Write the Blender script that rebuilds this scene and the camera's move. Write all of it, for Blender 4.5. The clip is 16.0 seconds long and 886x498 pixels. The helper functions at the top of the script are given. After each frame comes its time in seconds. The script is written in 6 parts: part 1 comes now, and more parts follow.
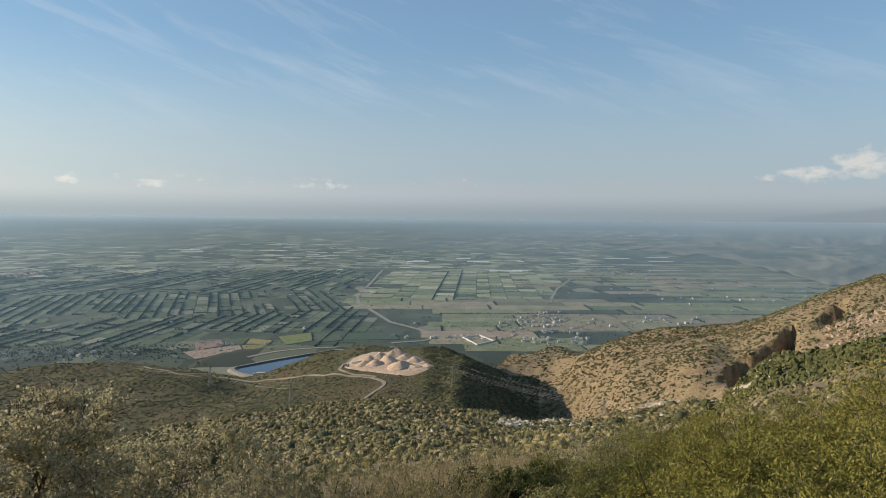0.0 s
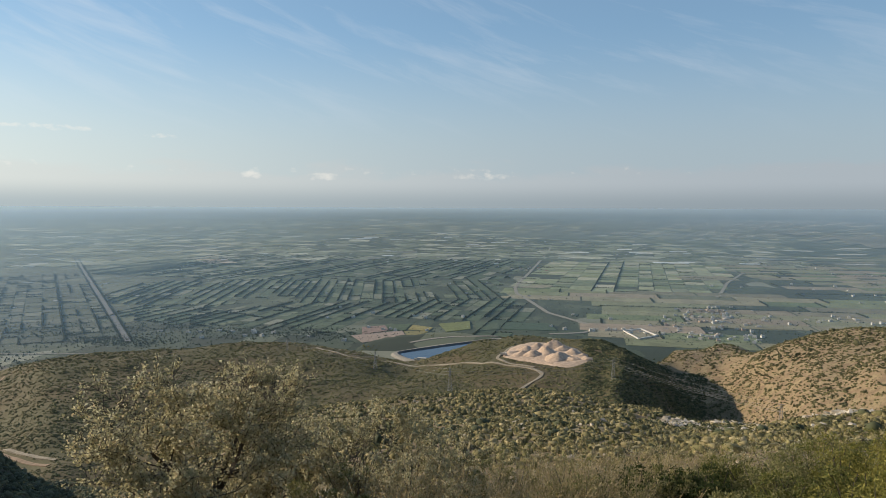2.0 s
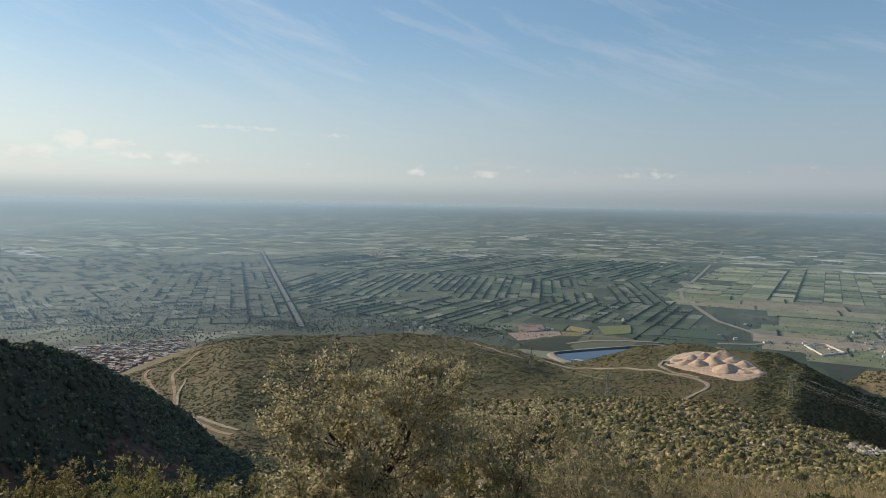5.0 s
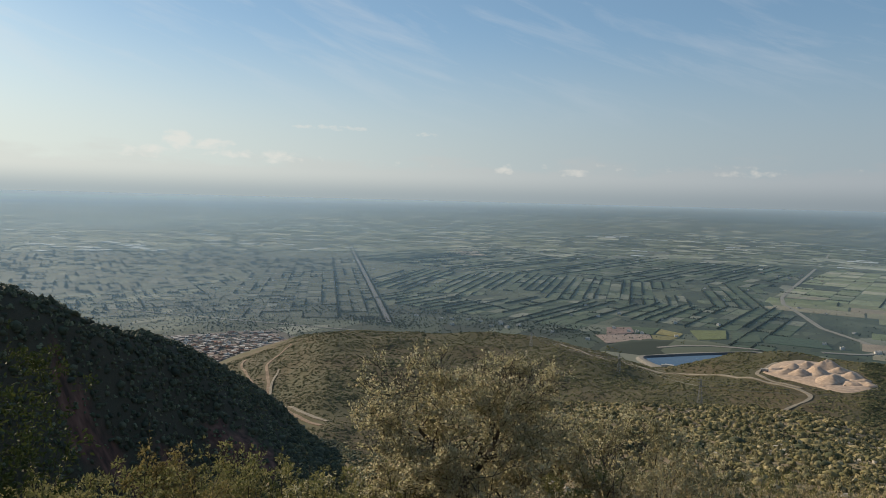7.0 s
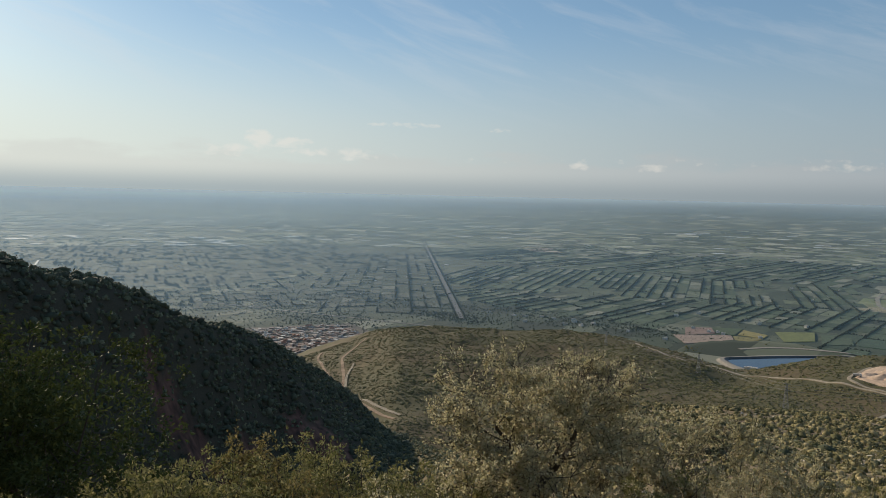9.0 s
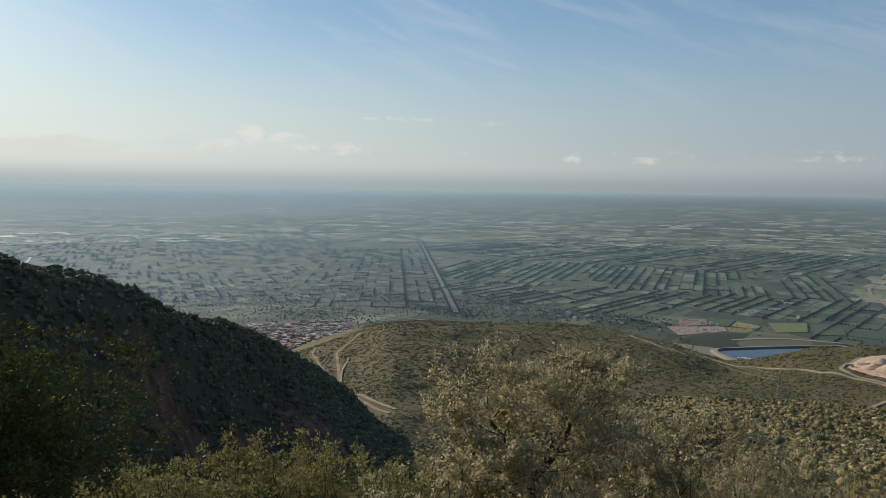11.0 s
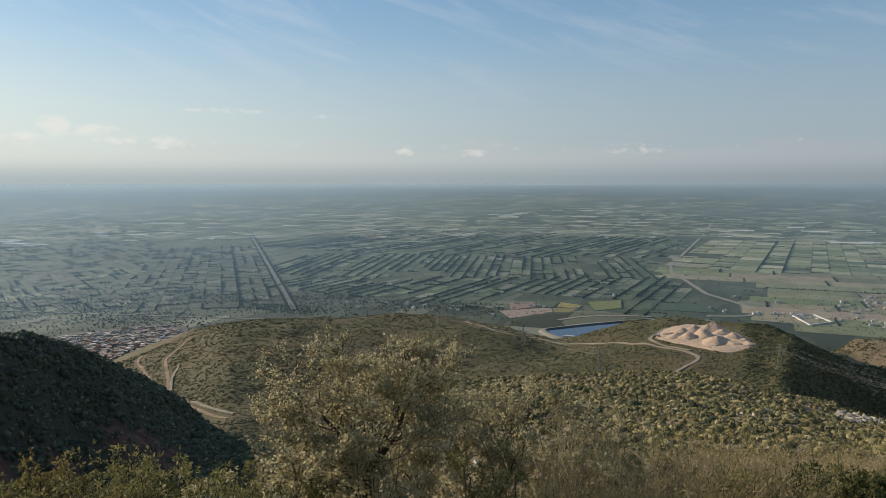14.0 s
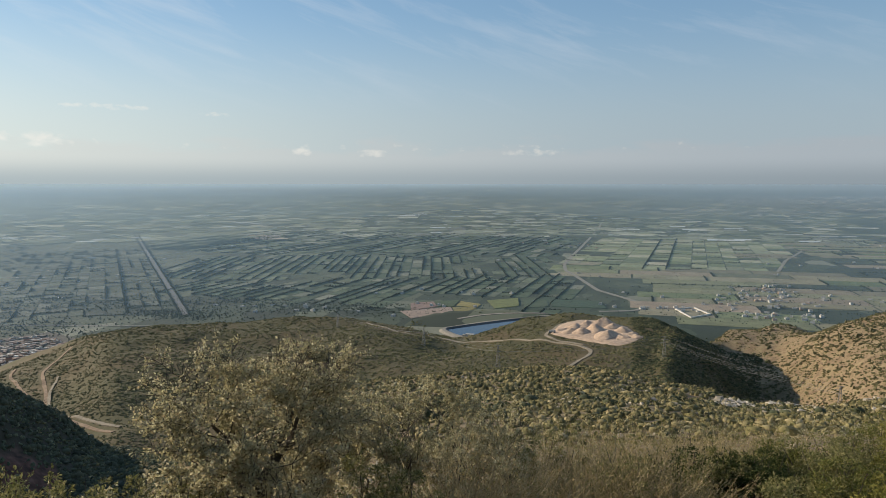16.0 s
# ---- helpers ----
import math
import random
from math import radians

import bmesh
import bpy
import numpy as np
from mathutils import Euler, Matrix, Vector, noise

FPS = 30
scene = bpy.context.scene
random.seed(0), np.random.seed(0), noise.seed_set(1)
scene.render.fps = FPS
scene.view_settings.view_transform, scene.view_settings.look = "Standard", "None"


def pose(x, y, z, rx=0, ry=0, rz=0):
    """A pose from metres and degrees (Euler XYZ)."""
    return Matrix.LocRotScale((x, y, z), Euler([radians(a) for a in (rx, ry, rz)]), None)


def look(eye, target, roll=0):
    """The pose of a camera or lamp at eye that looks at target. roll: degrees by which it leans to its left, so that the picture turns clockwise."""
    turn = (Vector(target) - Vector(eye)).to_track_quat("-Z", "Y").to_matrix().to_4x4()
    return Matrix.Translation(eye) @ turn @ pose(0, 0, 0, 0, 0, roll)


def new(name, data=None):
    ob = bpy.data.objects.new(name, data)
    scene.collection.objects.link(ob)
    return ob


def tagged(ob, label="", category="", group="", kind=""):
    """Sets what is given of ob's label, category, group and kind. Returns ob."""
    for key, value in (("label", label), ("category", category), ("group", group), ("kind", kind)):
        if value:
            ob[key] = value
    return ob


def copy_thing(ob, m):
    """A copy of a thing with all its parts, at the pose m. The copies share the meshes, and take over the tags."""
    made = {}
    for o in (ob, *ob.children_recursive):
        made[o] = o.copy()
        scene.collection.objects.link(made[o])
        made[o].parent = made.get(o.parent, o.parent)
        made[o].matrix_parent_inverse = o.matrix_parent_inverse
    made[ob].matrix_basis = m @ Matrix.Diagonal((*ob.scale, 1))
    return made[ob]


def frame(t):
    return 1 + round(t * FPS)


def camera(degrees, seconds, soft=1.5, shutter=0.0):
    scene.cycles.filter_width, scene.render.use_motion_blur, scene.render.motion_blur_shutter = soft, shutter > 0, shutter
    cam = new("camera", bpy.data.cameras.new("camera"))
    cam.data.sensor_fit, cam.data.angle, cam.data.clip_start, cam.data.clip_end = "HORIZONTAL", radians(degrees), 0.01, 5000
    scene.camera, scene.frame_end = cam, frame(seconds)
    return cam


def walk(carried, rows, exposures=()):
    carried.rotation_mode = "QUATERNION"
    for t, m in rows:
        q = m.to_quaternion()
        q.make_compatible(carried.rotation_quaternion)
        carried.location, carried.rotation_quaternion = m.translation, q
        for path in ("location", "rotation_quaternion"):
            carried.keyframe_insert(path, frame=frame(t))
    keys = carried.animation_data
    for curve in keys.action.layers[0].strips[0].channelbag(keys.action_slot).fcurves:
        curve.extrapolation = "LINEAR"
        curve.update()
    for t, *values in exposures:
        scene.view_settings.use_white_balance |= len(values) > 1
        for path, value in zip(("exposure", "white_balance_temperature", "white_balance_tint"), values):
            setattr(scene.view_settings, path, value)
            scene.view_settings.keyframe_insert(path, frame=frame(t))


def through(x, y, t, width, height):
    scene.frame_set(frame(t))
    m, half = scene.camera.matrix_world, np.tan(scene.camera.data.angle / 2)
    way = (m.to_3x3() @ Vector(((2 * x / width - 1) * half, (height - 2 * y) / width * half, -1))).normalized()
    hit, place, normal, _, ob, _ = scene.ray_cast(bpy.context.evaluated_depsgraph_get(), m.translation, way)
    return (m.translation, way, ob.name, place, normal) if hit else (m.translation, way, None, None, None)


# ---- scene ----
cam = camera(65.66, 16.0, soft=0.5)
# Somebody turns on the spot and holds the camera out: seconds, yaw, pitch, roll, rise.
REACH = 0.6
ROWS = [
    (0.0, -0.00, -2.53, -0.55, 0.000),
    (0.5, 4.60, -3.31, -0.38, 0.000),
    (1.0, 8.72, -3.24, -0.72, 0.000),
    (1.5, 11.81, -3.21, -0.85, 0.000),
    (2.0, 13.13, -3.44, -0.22, 0.000),
    (2.5, 16.14, -3.16, -0.27, 0.000),
    (3.0, 18.99, -3.50, -0.65, 0.000),
    (3.5, 20.92, -3.49, -0.76, 0.000),
    (4.0, 23.17, -3.41, -0.89, 0.000),
    (6.5, 31.16, -4.17, -1.35, 0.010),
    (7.0, 33.67, -4.01, -1.43, 0.013),
    (7.5, 35.76, -3.87, -1.40, 0.016),
    (8.0, 37.10, -3.91, -1.58, 0.019),
    (8.5, 38.48, -4.30, -1.72, 0.022),
    (9.0, 39.75, -4.45, -1.27, 0.025),
    (11.5, 38.60, -5.14, -0.50, 0.045),
    (12.0, 35.98, -5.49, -0.28, 0.044),
    (12.5, 33.34, -5.58, -0.06, 0.044),
    (13.0, 30.54, -5.46, -0.03, 0.043),
    (13.5, 27.89, -5.35, 0.09, 0.043),
    (14.0, 25.51, -5.44, 0.12, 0.042),
    (14.5, 23.44, -5.31, -0.00, 0.042),
    (15.0, 21.24, -5.15, 0.00, 0.041),
    (15.5, 19.30, -5.57, -0.09, 0.041),
    (16.0, 17.16, -5.40, -0.04, 0.040),
]
walk(cam, [(t, pose(-REACH * math.sin(radians(yaw)), REACH * (math.cos(radians(yaw)) - 1), rise, 90 + pitch, roll, yaw))
           for t, yaw, pitch, roll, rise in ROWS],
     exposures=((0.0, 0.13), (3.5, 0.1), (7.0, -0.12), (9.0, -0.15), (12.5, -0.14), (14.5, 0.0), (16.0, 0.06)))

# ---- world, sun, exposure ----
SKY_GAIN = 0.128
SUN_AZ, SUN_EL = 83.0, 17.0      # degrees to the left of the first view, degrees above the horizon


def bearing(az, d, z=0.0):
    """The place d metres away at az degrees to the left of the first view."""
    return Vector((-d * math.sin(radians(az)), d * math.cos(radians(az)), z))


sun_data = bpy.data.lights.new("sun", "SUN")
sun_data.energy, sun_data.angle, sun_data.color = 5.6, radians(0.5), (1.0, 0.83, 0.60)
sun = new("sun", sun_data)
sun.matrix_world = look(bearing(SUN_AZ, 100 * math.cos(radians(SUN_EL)), 100 * math.sin(radians(SUN_EL))), (0, 0, 0))


def nodes_of(tree):
    """Short hands for building a node tree: add(type, **settings) and link(a, b)."""
    tree.nodes.clear()

    def add(kind, inputs=None, **settings):
        n = tree.nodes.new(kind)
        for key, value in settings.items():
            setattr(n, key, value)
        for key, value in (inputs or {}).items():
            if isinstance(value, bpy.types.NodeSocket):
                tree.links.new(value, n.inputs[key])
            else:
                n.inputs[key].default_value = value
        return n

    def math_node(op, a, b=0.0, clamp=False):
        return add("ShaderNodeMath", {0: a, 1: b}, operation=op, use_clamp=clamp).outputs[0]

    def ramp(fac, *stops):
        n = add("ShaderNodeValToRGB", {0: fac})
        e = n.color_ramp.elements
        e.remove(e[1])
        for k, (p, c) in enumerate(stops):
            stop = e.new(p) if k else e[0]
            stop.position, stop.color = p, (c if len(c) == 4 else (*c, 1.0))
        return n.outputs[0]

    def mix(fac, a, b, blend="MIX"):
        n = add("ShaderNodeMix", {0: fac}, data_type="RGBA", blend_type=blend)
        for k, v in ((6, a), (7, b)):
            if isinstance(v, bpy.types.NodeSocket):
                tree.links.new(v, n.inputs[k])
            else:
                n.inputs[k].default_value = v if len(v) == 4 else (*v, 1.0)
        return n.outputs[2]

    return add, math_node, ramp, mix


world = bpy.data.worlds.new("sky")
scene.world = world
world.use_nodes = True
add, mth, ramp, mix = nodes_of(world.node_tree)
sky = add("ShaderNodeTexSky", sky_type="NISHITA", sun_disc=False, sun_elevation=radians(SUN_EL), sun_rotation=radians(-SUN_AZ),
          altitude=600.0, air_density=1.0, dust_density=0.4, ozone_density=1.5)
way = add("ShaderNodeTexCoord").outputs["Generated"]
sep = add("ShaderNodeSeparateXYZ", {0: way})
X, Y, Z = sep.outputs
el = mth("MULTIPLY", mth("ARCSINE", Z), 57.2958)                       # degrees above the horizon
az = mth("MULTIPLY", mth("ARCTAN2", mth("MULTIPLY", X, -1.0), Y), 57.2958)  # degrees to the left
sunward = add("ShaderNodeMapRange", {0: mth("ABSOLUTE", mth("SUBTRACT", az, SUN_AZ)), 1: 105.0, 2: 5.0, 3: 0.0, 4: 1.0}, interpolation_type="SMOOTHSTEP").outputs[0]
air = mix(1.0, sky.outputs[0], (SKY_GAIN * 0.84, SKY_GAIN, SKY_GAIN * 1.04), "MULTIPLY")
air = mix(0.45, air, mix(mth("MULTIPLY", sunward, sunward), (0.235, 0.365, 0.525), (0.31, 0.42, 0.555)))
mist = mix(mth("POWER", sunward, 1.5), (0.36, 0.425, 0.475), (0.79, 0.83, 0.775))
low = mix(sunward, (0.39, 0.42, 0.455), (0.72, 0.735, 0.69))
near_h = add("ShaderNodeMapRange", {0: el, 1: 15.0, 2: 1.5, 3: 0.0, 4: 0.9}, interpolation_type="SMOOTHSTEP").outputs[0]
c = mix(near_h, air, mist)
# long thin cirrus
cir_co = add("ShaderNodeCombineXYZ", {0: mth("ADD", mth("MULTIPLY", az, 0.035), mth("MULTIPLY", el, 0.10)), 1: mth("SUBTRACT", mth("MULTIPLY", el, 0.42), mth("MULTIPLY", az, 0.16)), 2: 0.0}).outputs[0]
cir = add("ShaderNodeTexNoise", {"Vector": cir_co, "Scale": 1.0, "Detail": 6.0, "Roughness": 0.62, "Distortion": 0.4}).outputs[0]
cir_f = mth("MULTIPLY", ramp(cir, (0.5, (0, 0, 0)), (0.78, (1, 1, 1))), add("ShaderNodeMapRange", {0: el, 1: 5.0, 2: 11.0, 3: 0.0, 4: 0.34}).outputs[0])
c = mix(cir_f, c, mix(sunward, (0.55, 0.60, 0.68), (0.80, 0.82, 0.82)))
# a bank of low cloud with small bright heads
bank_co = add("ShaderNodeCombineXYZ", {0: mth("MULTIPLY", az, 0.16), 1: mth("MULTIPLY", el, 0.55), 2: 3.0}).outputs[0]
bank = add("ShaderNodeTexNoise", {"Vector": bank_co, "Scale": 1.0, "Detail": 7.0, "Roughness": 0.55}).outputs[0]
head_co = add("ShaderNodeCombineXYZ", {0: mth("MULTIPLY", az, 1.0), 1: mth("MULTIPLY", el, 1.7), 2: 1.0}).outputs[0]
heads = add("ShaderNodeTexNoise", {"Vector": head_co, "Scale": 1.0, "Detail": 6.0, "Roughness": 0.55}).outputs[0]


def lump(a0, e0, wa, we):
    """1 at one place of the sky, falling to 0 around it."""
    u, w = mth("DIVIDE", mth("SUBTRACT", az, a0), wa), mth("DIVIDE", mth("SUBTRACT", el, e0), we)
    return mth("SUBTRACT", 1.0, mth("ADD", mth("MULTIPLY", u, u), mth("MULTIPLY", w, w)), clamp=True)


top_edge = mth("ADD", 3.2, mth("MULTIPLY", mth("SUBTRACT", bank, 0.5), 5.0))
bank_f = add("ShaderNodeMapRange", {0: mth("SUBTRACT", top_edge, el), 1: -0.5, 2: 0.9, 3: 0.0, 4: 0.55}, interpolation_type="SMOOTHSTEP").outputs[0]
c = mix(bank_f, c, low)
cum = 0.0
for a0, e0, wa, we, much in ((54.6, 4.2, 1.7, 1.1, 0.62), (52.2, 4.0, 2.4, 0.7, 0.55), (56.5, 3.4, 3.0, 0.6, 0.5), (47.2, 3.3, 2.2, 0.7, 0.5), (43.0, 5.7, 4.5, 0.35, 0.4), (35.5, 5.4, 2.2, 0.3, 0.36), (28.5, 2.6, 2.0, 0.5, 0.44), (23.0, 2.5, 2.0, 0.5, 0.44), (10.0, 2.6, 4.0, 0.45, 0.4), (51.0, 3.3, 3.2, 0.6, 0.4), (47.0, 3.0, 3.0, 0.5, 0.38), (57.6, 3.1, 2.8, 0.5, 0.4), (-31.6, 4.2, 3.4, 1.5, 0.56), (-28.2, 3.5, 3.4, 0.9, 0.5), (-25.5, 3.3, 1.6, 0.45, 0.42), (20.0, 3.0, 60.0, 0.6, 0.2)):
    cum = mth("MAXIMUM", cum, mth("MULTIPLY", lump(a0, e0, wa, we), much))
cum_f = ramp(mth("ADD", mth("SUBTRACT", heads, 0.5), cum), (0.26, (0, 0, 0)), (0.56, (1, 1, 1)))
c = mix(mth("MULTIPLY", cum_f, 0.75), c, mix(sunward, (0.66, 0.64, 0.60), (0.86, 0.86, 0.80)))
# mist right on the horizon and below it
ground_mist = add("ShaderNodeMapRange", {0: el, 1: 2.2, 2: 0.1, 3: 0.0, 4: 1.0}, interpolation_type="SMOOTHSTEP").outputs[0]
c = mix(ground_mist, c, mix(sunward, (0.265, 0.315, 0.352), (0.45, 0.52, 0.535)))
ridge_co = add("ShaderNodeCombineXYZ", {0: mth("MULTIPLY", az, 0.22), 1: 0.0, 2: 0.0}).outputs[0]
ridge_n = add("ShaderNodeTexNoise", {"Vector": ridge_co, "Scale": 1.0, "Detail": 5.0}).outputs[0]
ridge = mth("ADD", mth("MULTIPLY", mth("SUBTRACT", -22.0, az), 0.105), mth("MULTIPLY", mth("SUBTRACT", ridge_n, 0.5), 0.9))
ridge_f = add("ShaderNodeMapRange", {0: mth("SUBTRACT", ridge, el), 1: -0.15, 2: 0.35, 3: 0.0, 4: 0.5}, interpolation_type="SMOOTHSTEP").outputs[0]
c = mix(ridge_f, c, (0.225, 0.265, 0.305))
bg = add("ShaderNodeBackground", {0: c, 1: 1.0})
add("ShaderNodeOutputWorld", {0: bg.outputs[0]})

# ---- materials ----
def material(name):
    m = bpy.data.materials.new(name)
    m.use_nodes = True
    return m, *nodes_of(m.node_tree)


def surface(add, colour, rough=0.9, bump=None, strength=0.3, distance=0.1, **more):
    b = add("ShaderNodeBsdfPrincipled", {"Base Color": colour, "Roughness": rough, **more})
    if bump is not None:
        n = add("ShaderNodeBump", {"Strength": strength, "Distance": distance, "Height": bump})
        b.id_data.links.new(n.outputs[0], b.inputs["Normal"])
    add("ShaderNodeOutputMaterial", {0: b.outputs[0]})
    return b


def hill_material():
    m, add, mth, ramp, mix = material("hillside")
    co = add("ShaderNodeNewGeometry").outputs["Position"]
    big = add("ShaderNodeTexNoise", {"Vector": co, "Scale": 0.012, "Detail": 4.0}).outputs[0]
    mid = add("ShaderNodeTexNoise", {"Vector": co, "Scale": 0.15, "Detail": 5.0}).outputs[0]
    fine = add("ShaderNodeTexNoise", {"Vector": co, "Scale": 2.5, "Detail": 4.0}).outputs[0]
    dry = add("ShaderNodeAttribute", attribute_name="dryness").outputs["Fac"]
    bushy = add("ShaderNodeAttribute", attribute_name="bushy").outputs["Fac"]
    bare = add("ShaderNodeAttribute", attribute_name="rock").outputs["Fac"]
    soil = ramp(mid, (0.3, (0.062, 0.040, 0.017)), (0.5, (0.092, 0.060, 0.027)), (0.72, (0.135, 0.090, 0.042)))
    tan = ramp(mid, (0.3, (0.14, 0.09, 0.056)), (0.5, (0.225, 0.152, 0.098)), (0.7, (0.33, 0.24, 0.165)))
    grass = ramp(fine, (0.3, (0.032, 0.037, 0.010)), (0.7, (0.064, 0.066, 0.02)))
    c = mix(ramp(big, (0.38, (0.25, 0.25, 0.25)), (0.6, (0.75, 0.75, 0.75))), soil, grass)
    straw = ramp(fine, (0.3, (0.10, 0.088, 0.034)), (0.5, (0.20, 0.168, 0.075)), (0.7, (0.33, 0.27, 0.14)))
    c = mix(dry, c, mix(ramp(mid, (0.4, (0.15, 0.15, 0.15)), (0.62, (0.6, 0.6, 0.6))), tan, straw))
    herbs = add("ShaderNodeTexVoronoi", {"Vector": co, "Scale": 0.8, "Randomness": 1.0}).outputs["Distance"]
    tuft = add("ShaderNodeTexNoise", {"Vector": co, "Scale": 0.9, "Detail": 2.0}).outputs[0]
    spot = mth("MULTIPLY", ramp(herbs, (0.25, (1, 1, 1)), (0.45, (0, 0, 0))), ramp(tuft, (0.4, (0, 0, 0)), (0.6, (0.85, 0.85, 0.85))))
    c = mix(spot, c, mix(tuft, (0.032, 0.038, 0.014), (0.075, 0.072, 0.028)))
    c = mix(bushy, c, ramp(fine, (0.3, (0.026, 0.026, 0.016)), (0.7, (0.062, 0.054, 0.034))))
    crack = add("ShaderNodeTexNoise", {"Vector": add("ShaderNodeVectorMath", {0: co, 1: (0.28, 0.28, 0.05)}, operation="MULTIPLY").outputs[0], "Scale": 1.0, "Detail": 6.0}).outputs[0]
    c = mix(bare, c, ramp(crack, (0.32, (0.035, 0.017, 0.013)), (0.5, (0.105, 0.050, 0.037)), (0.7, (0.18, 0.095, 0.072))))
    surface(add, c, 0.95, fine, 0.5, 0.2)
    return m


def plain_material():
    """Farmland: parcels of many greens with some fallow and ripe ones, in two sizes, and damp and dry tracts."""
    m, add, mth, ramp, mix = material("plain")
    uv = add("ShaderNodeUVMap", uv_map="plan").outputs[0]
    tract = add("ShaderNodeTexNoise", {"Vector": uv, "Scale": 0.9, "Detail": 4.0}).outputs[0]
    greens = []
    for turn, scale in ((-0.07, (9.0, 5.0, 1.0)), (0.32, (16.0, 7.0, 1.0))):
        at = add("ShaderNodeMapping", {"Vector": uv, "Rotation": (0.0, 0.0, turn), "Scale": scale}).outputs[0]
        pick = add("ShaderNodeTexVoronoi", {"Vector": at, "Scale": 1.0, "Randomness": 0.85}, distance="CHEBYCHEV").outputs["Color"]
        greens.append(ramp(add("ShaderNodeSeparateColor", {0: pick}).outputs[0], (0.0, (0.017, 0.032, 0.022)), (0.3, (0.026, 0.045, 0.028)), (0.55, (0.04, 0.062, 0.038)), (0.8, (0.062, 0.084, 0.052)), (0.93, (0.12, 0.135, 0.09)), (1.0, (0.24, 0.24, 0.18))))
    c = mix(ramp(tract, (0.42, (0, 0, 0)), (0.58, (1, 1, 1))), *greens)
    c = mix(1.0, c, ramp(tract, (0.3, (0.75, 0.8, 0.85)), (0.7, (1.15, 1.12, 1.0))), "MULTIPLY")
    surface(add, c, 0.95)
    return m


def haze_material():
    """Haze of distance painted on a thin sheet: lets most light through and scatters the rest to both sides; thicker
    with the distance and in the west, its colour paler towards the sun.
    """
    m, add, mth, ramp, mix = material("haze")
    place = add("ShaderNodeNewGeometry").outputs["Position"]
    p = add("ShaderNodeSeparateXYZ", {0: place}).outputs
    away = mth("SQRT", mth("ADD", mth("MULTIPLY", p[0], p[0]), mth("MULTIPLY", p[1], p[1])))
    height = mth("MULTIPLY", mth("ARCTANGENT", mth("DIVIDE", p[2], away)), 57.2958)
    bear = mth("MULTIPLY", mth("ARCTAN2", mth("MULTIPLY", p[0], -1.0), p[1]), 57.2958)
    # sunward glow of the haze, put into its colour by bearing
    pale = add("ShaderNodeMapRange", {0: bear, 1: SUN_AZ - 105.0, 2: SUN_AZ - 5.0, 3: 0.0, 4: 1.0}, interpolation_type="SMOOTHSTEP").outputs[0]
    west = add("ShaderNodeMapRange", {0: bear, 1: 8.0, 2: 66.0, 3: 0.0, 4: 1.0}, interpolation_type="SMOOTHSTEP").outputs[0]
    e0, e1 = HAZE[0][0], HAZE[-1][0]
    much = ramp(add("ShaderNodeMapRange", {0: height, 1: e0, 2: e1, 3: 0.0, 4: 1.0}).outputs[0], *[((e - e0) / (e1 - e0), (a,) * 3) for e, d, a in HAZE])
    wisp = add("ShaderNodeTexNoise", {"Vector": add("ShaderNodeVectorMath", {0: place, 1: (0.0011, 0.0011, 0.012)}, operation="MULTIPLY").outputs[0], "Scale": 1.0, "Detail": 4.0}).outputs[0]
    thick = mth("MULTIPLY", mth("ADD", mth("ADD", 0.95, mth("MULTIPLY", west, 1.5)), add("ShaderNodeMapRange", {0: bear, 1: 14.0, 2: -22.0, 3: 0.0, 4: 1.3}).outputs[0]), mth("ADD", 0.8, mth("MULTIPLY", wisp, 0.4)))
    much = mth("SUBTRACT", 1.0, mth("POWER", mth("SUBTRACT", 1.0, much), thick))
    tone = mix(1.0, mix(pale, HAZE_OFF_SUN, HAZE_SUNWARD), ramp(add("ShaderNodeMapRange", {0: height, 1: -3.0, 2: 0.0, 3: 0.0, 4: 1.0}).outputs[0], (0.0, (0.58, 0.72, 0.82)), (0.75, (0.68, 0.78, 0.86)), (1.0, (0.86, 0.90, 0.93))), "MULTIPLY")      # colour made paler at the horizon, to meet the sky
    level = add("ShaderNodeCombineXYZ", {0: -0.1, 1: 0.0, 2: 1.0}).outputs[0]      # mist scatters alike on every slope
    front = add("ShaderNodeBsdfDiffuse", {"Color": tone, "Normal": level})
    back = add("ShaderNodeBsdfTranslucent", {"Color": tone, "Normal": level})
    white = add("ShaderNodeAddShader", {0: front.outputs[0], 1: back.outputs[0]})
    clear = add("ShaderNodeBsdfTransparent")
    s = add("ShaderNodeMixShader", {0: much, 1: clear.outputs[0], 2: white.outputs[0]})
    add("ShaderNodeOutputMaterial", {0: s.outputs[0]})
    return m


# haze colours away from the sun and towards it
HAZE_OFF_SUN, HAZE_SUNWARD = (0.30, 0.365, 0.425, 1), (0.53, 0.625, 0.69, 1)
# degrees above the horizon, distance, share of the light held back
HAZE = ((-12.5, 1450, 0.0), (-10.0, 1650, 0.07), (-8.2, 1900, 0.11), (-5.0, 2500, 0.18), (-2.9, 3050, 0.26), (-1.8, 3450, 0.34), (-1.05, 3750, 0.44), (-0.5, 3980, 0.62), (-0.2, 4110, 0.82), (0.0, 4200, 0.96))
M_HILL, M_PLAIN = hill_material(), plain_material()


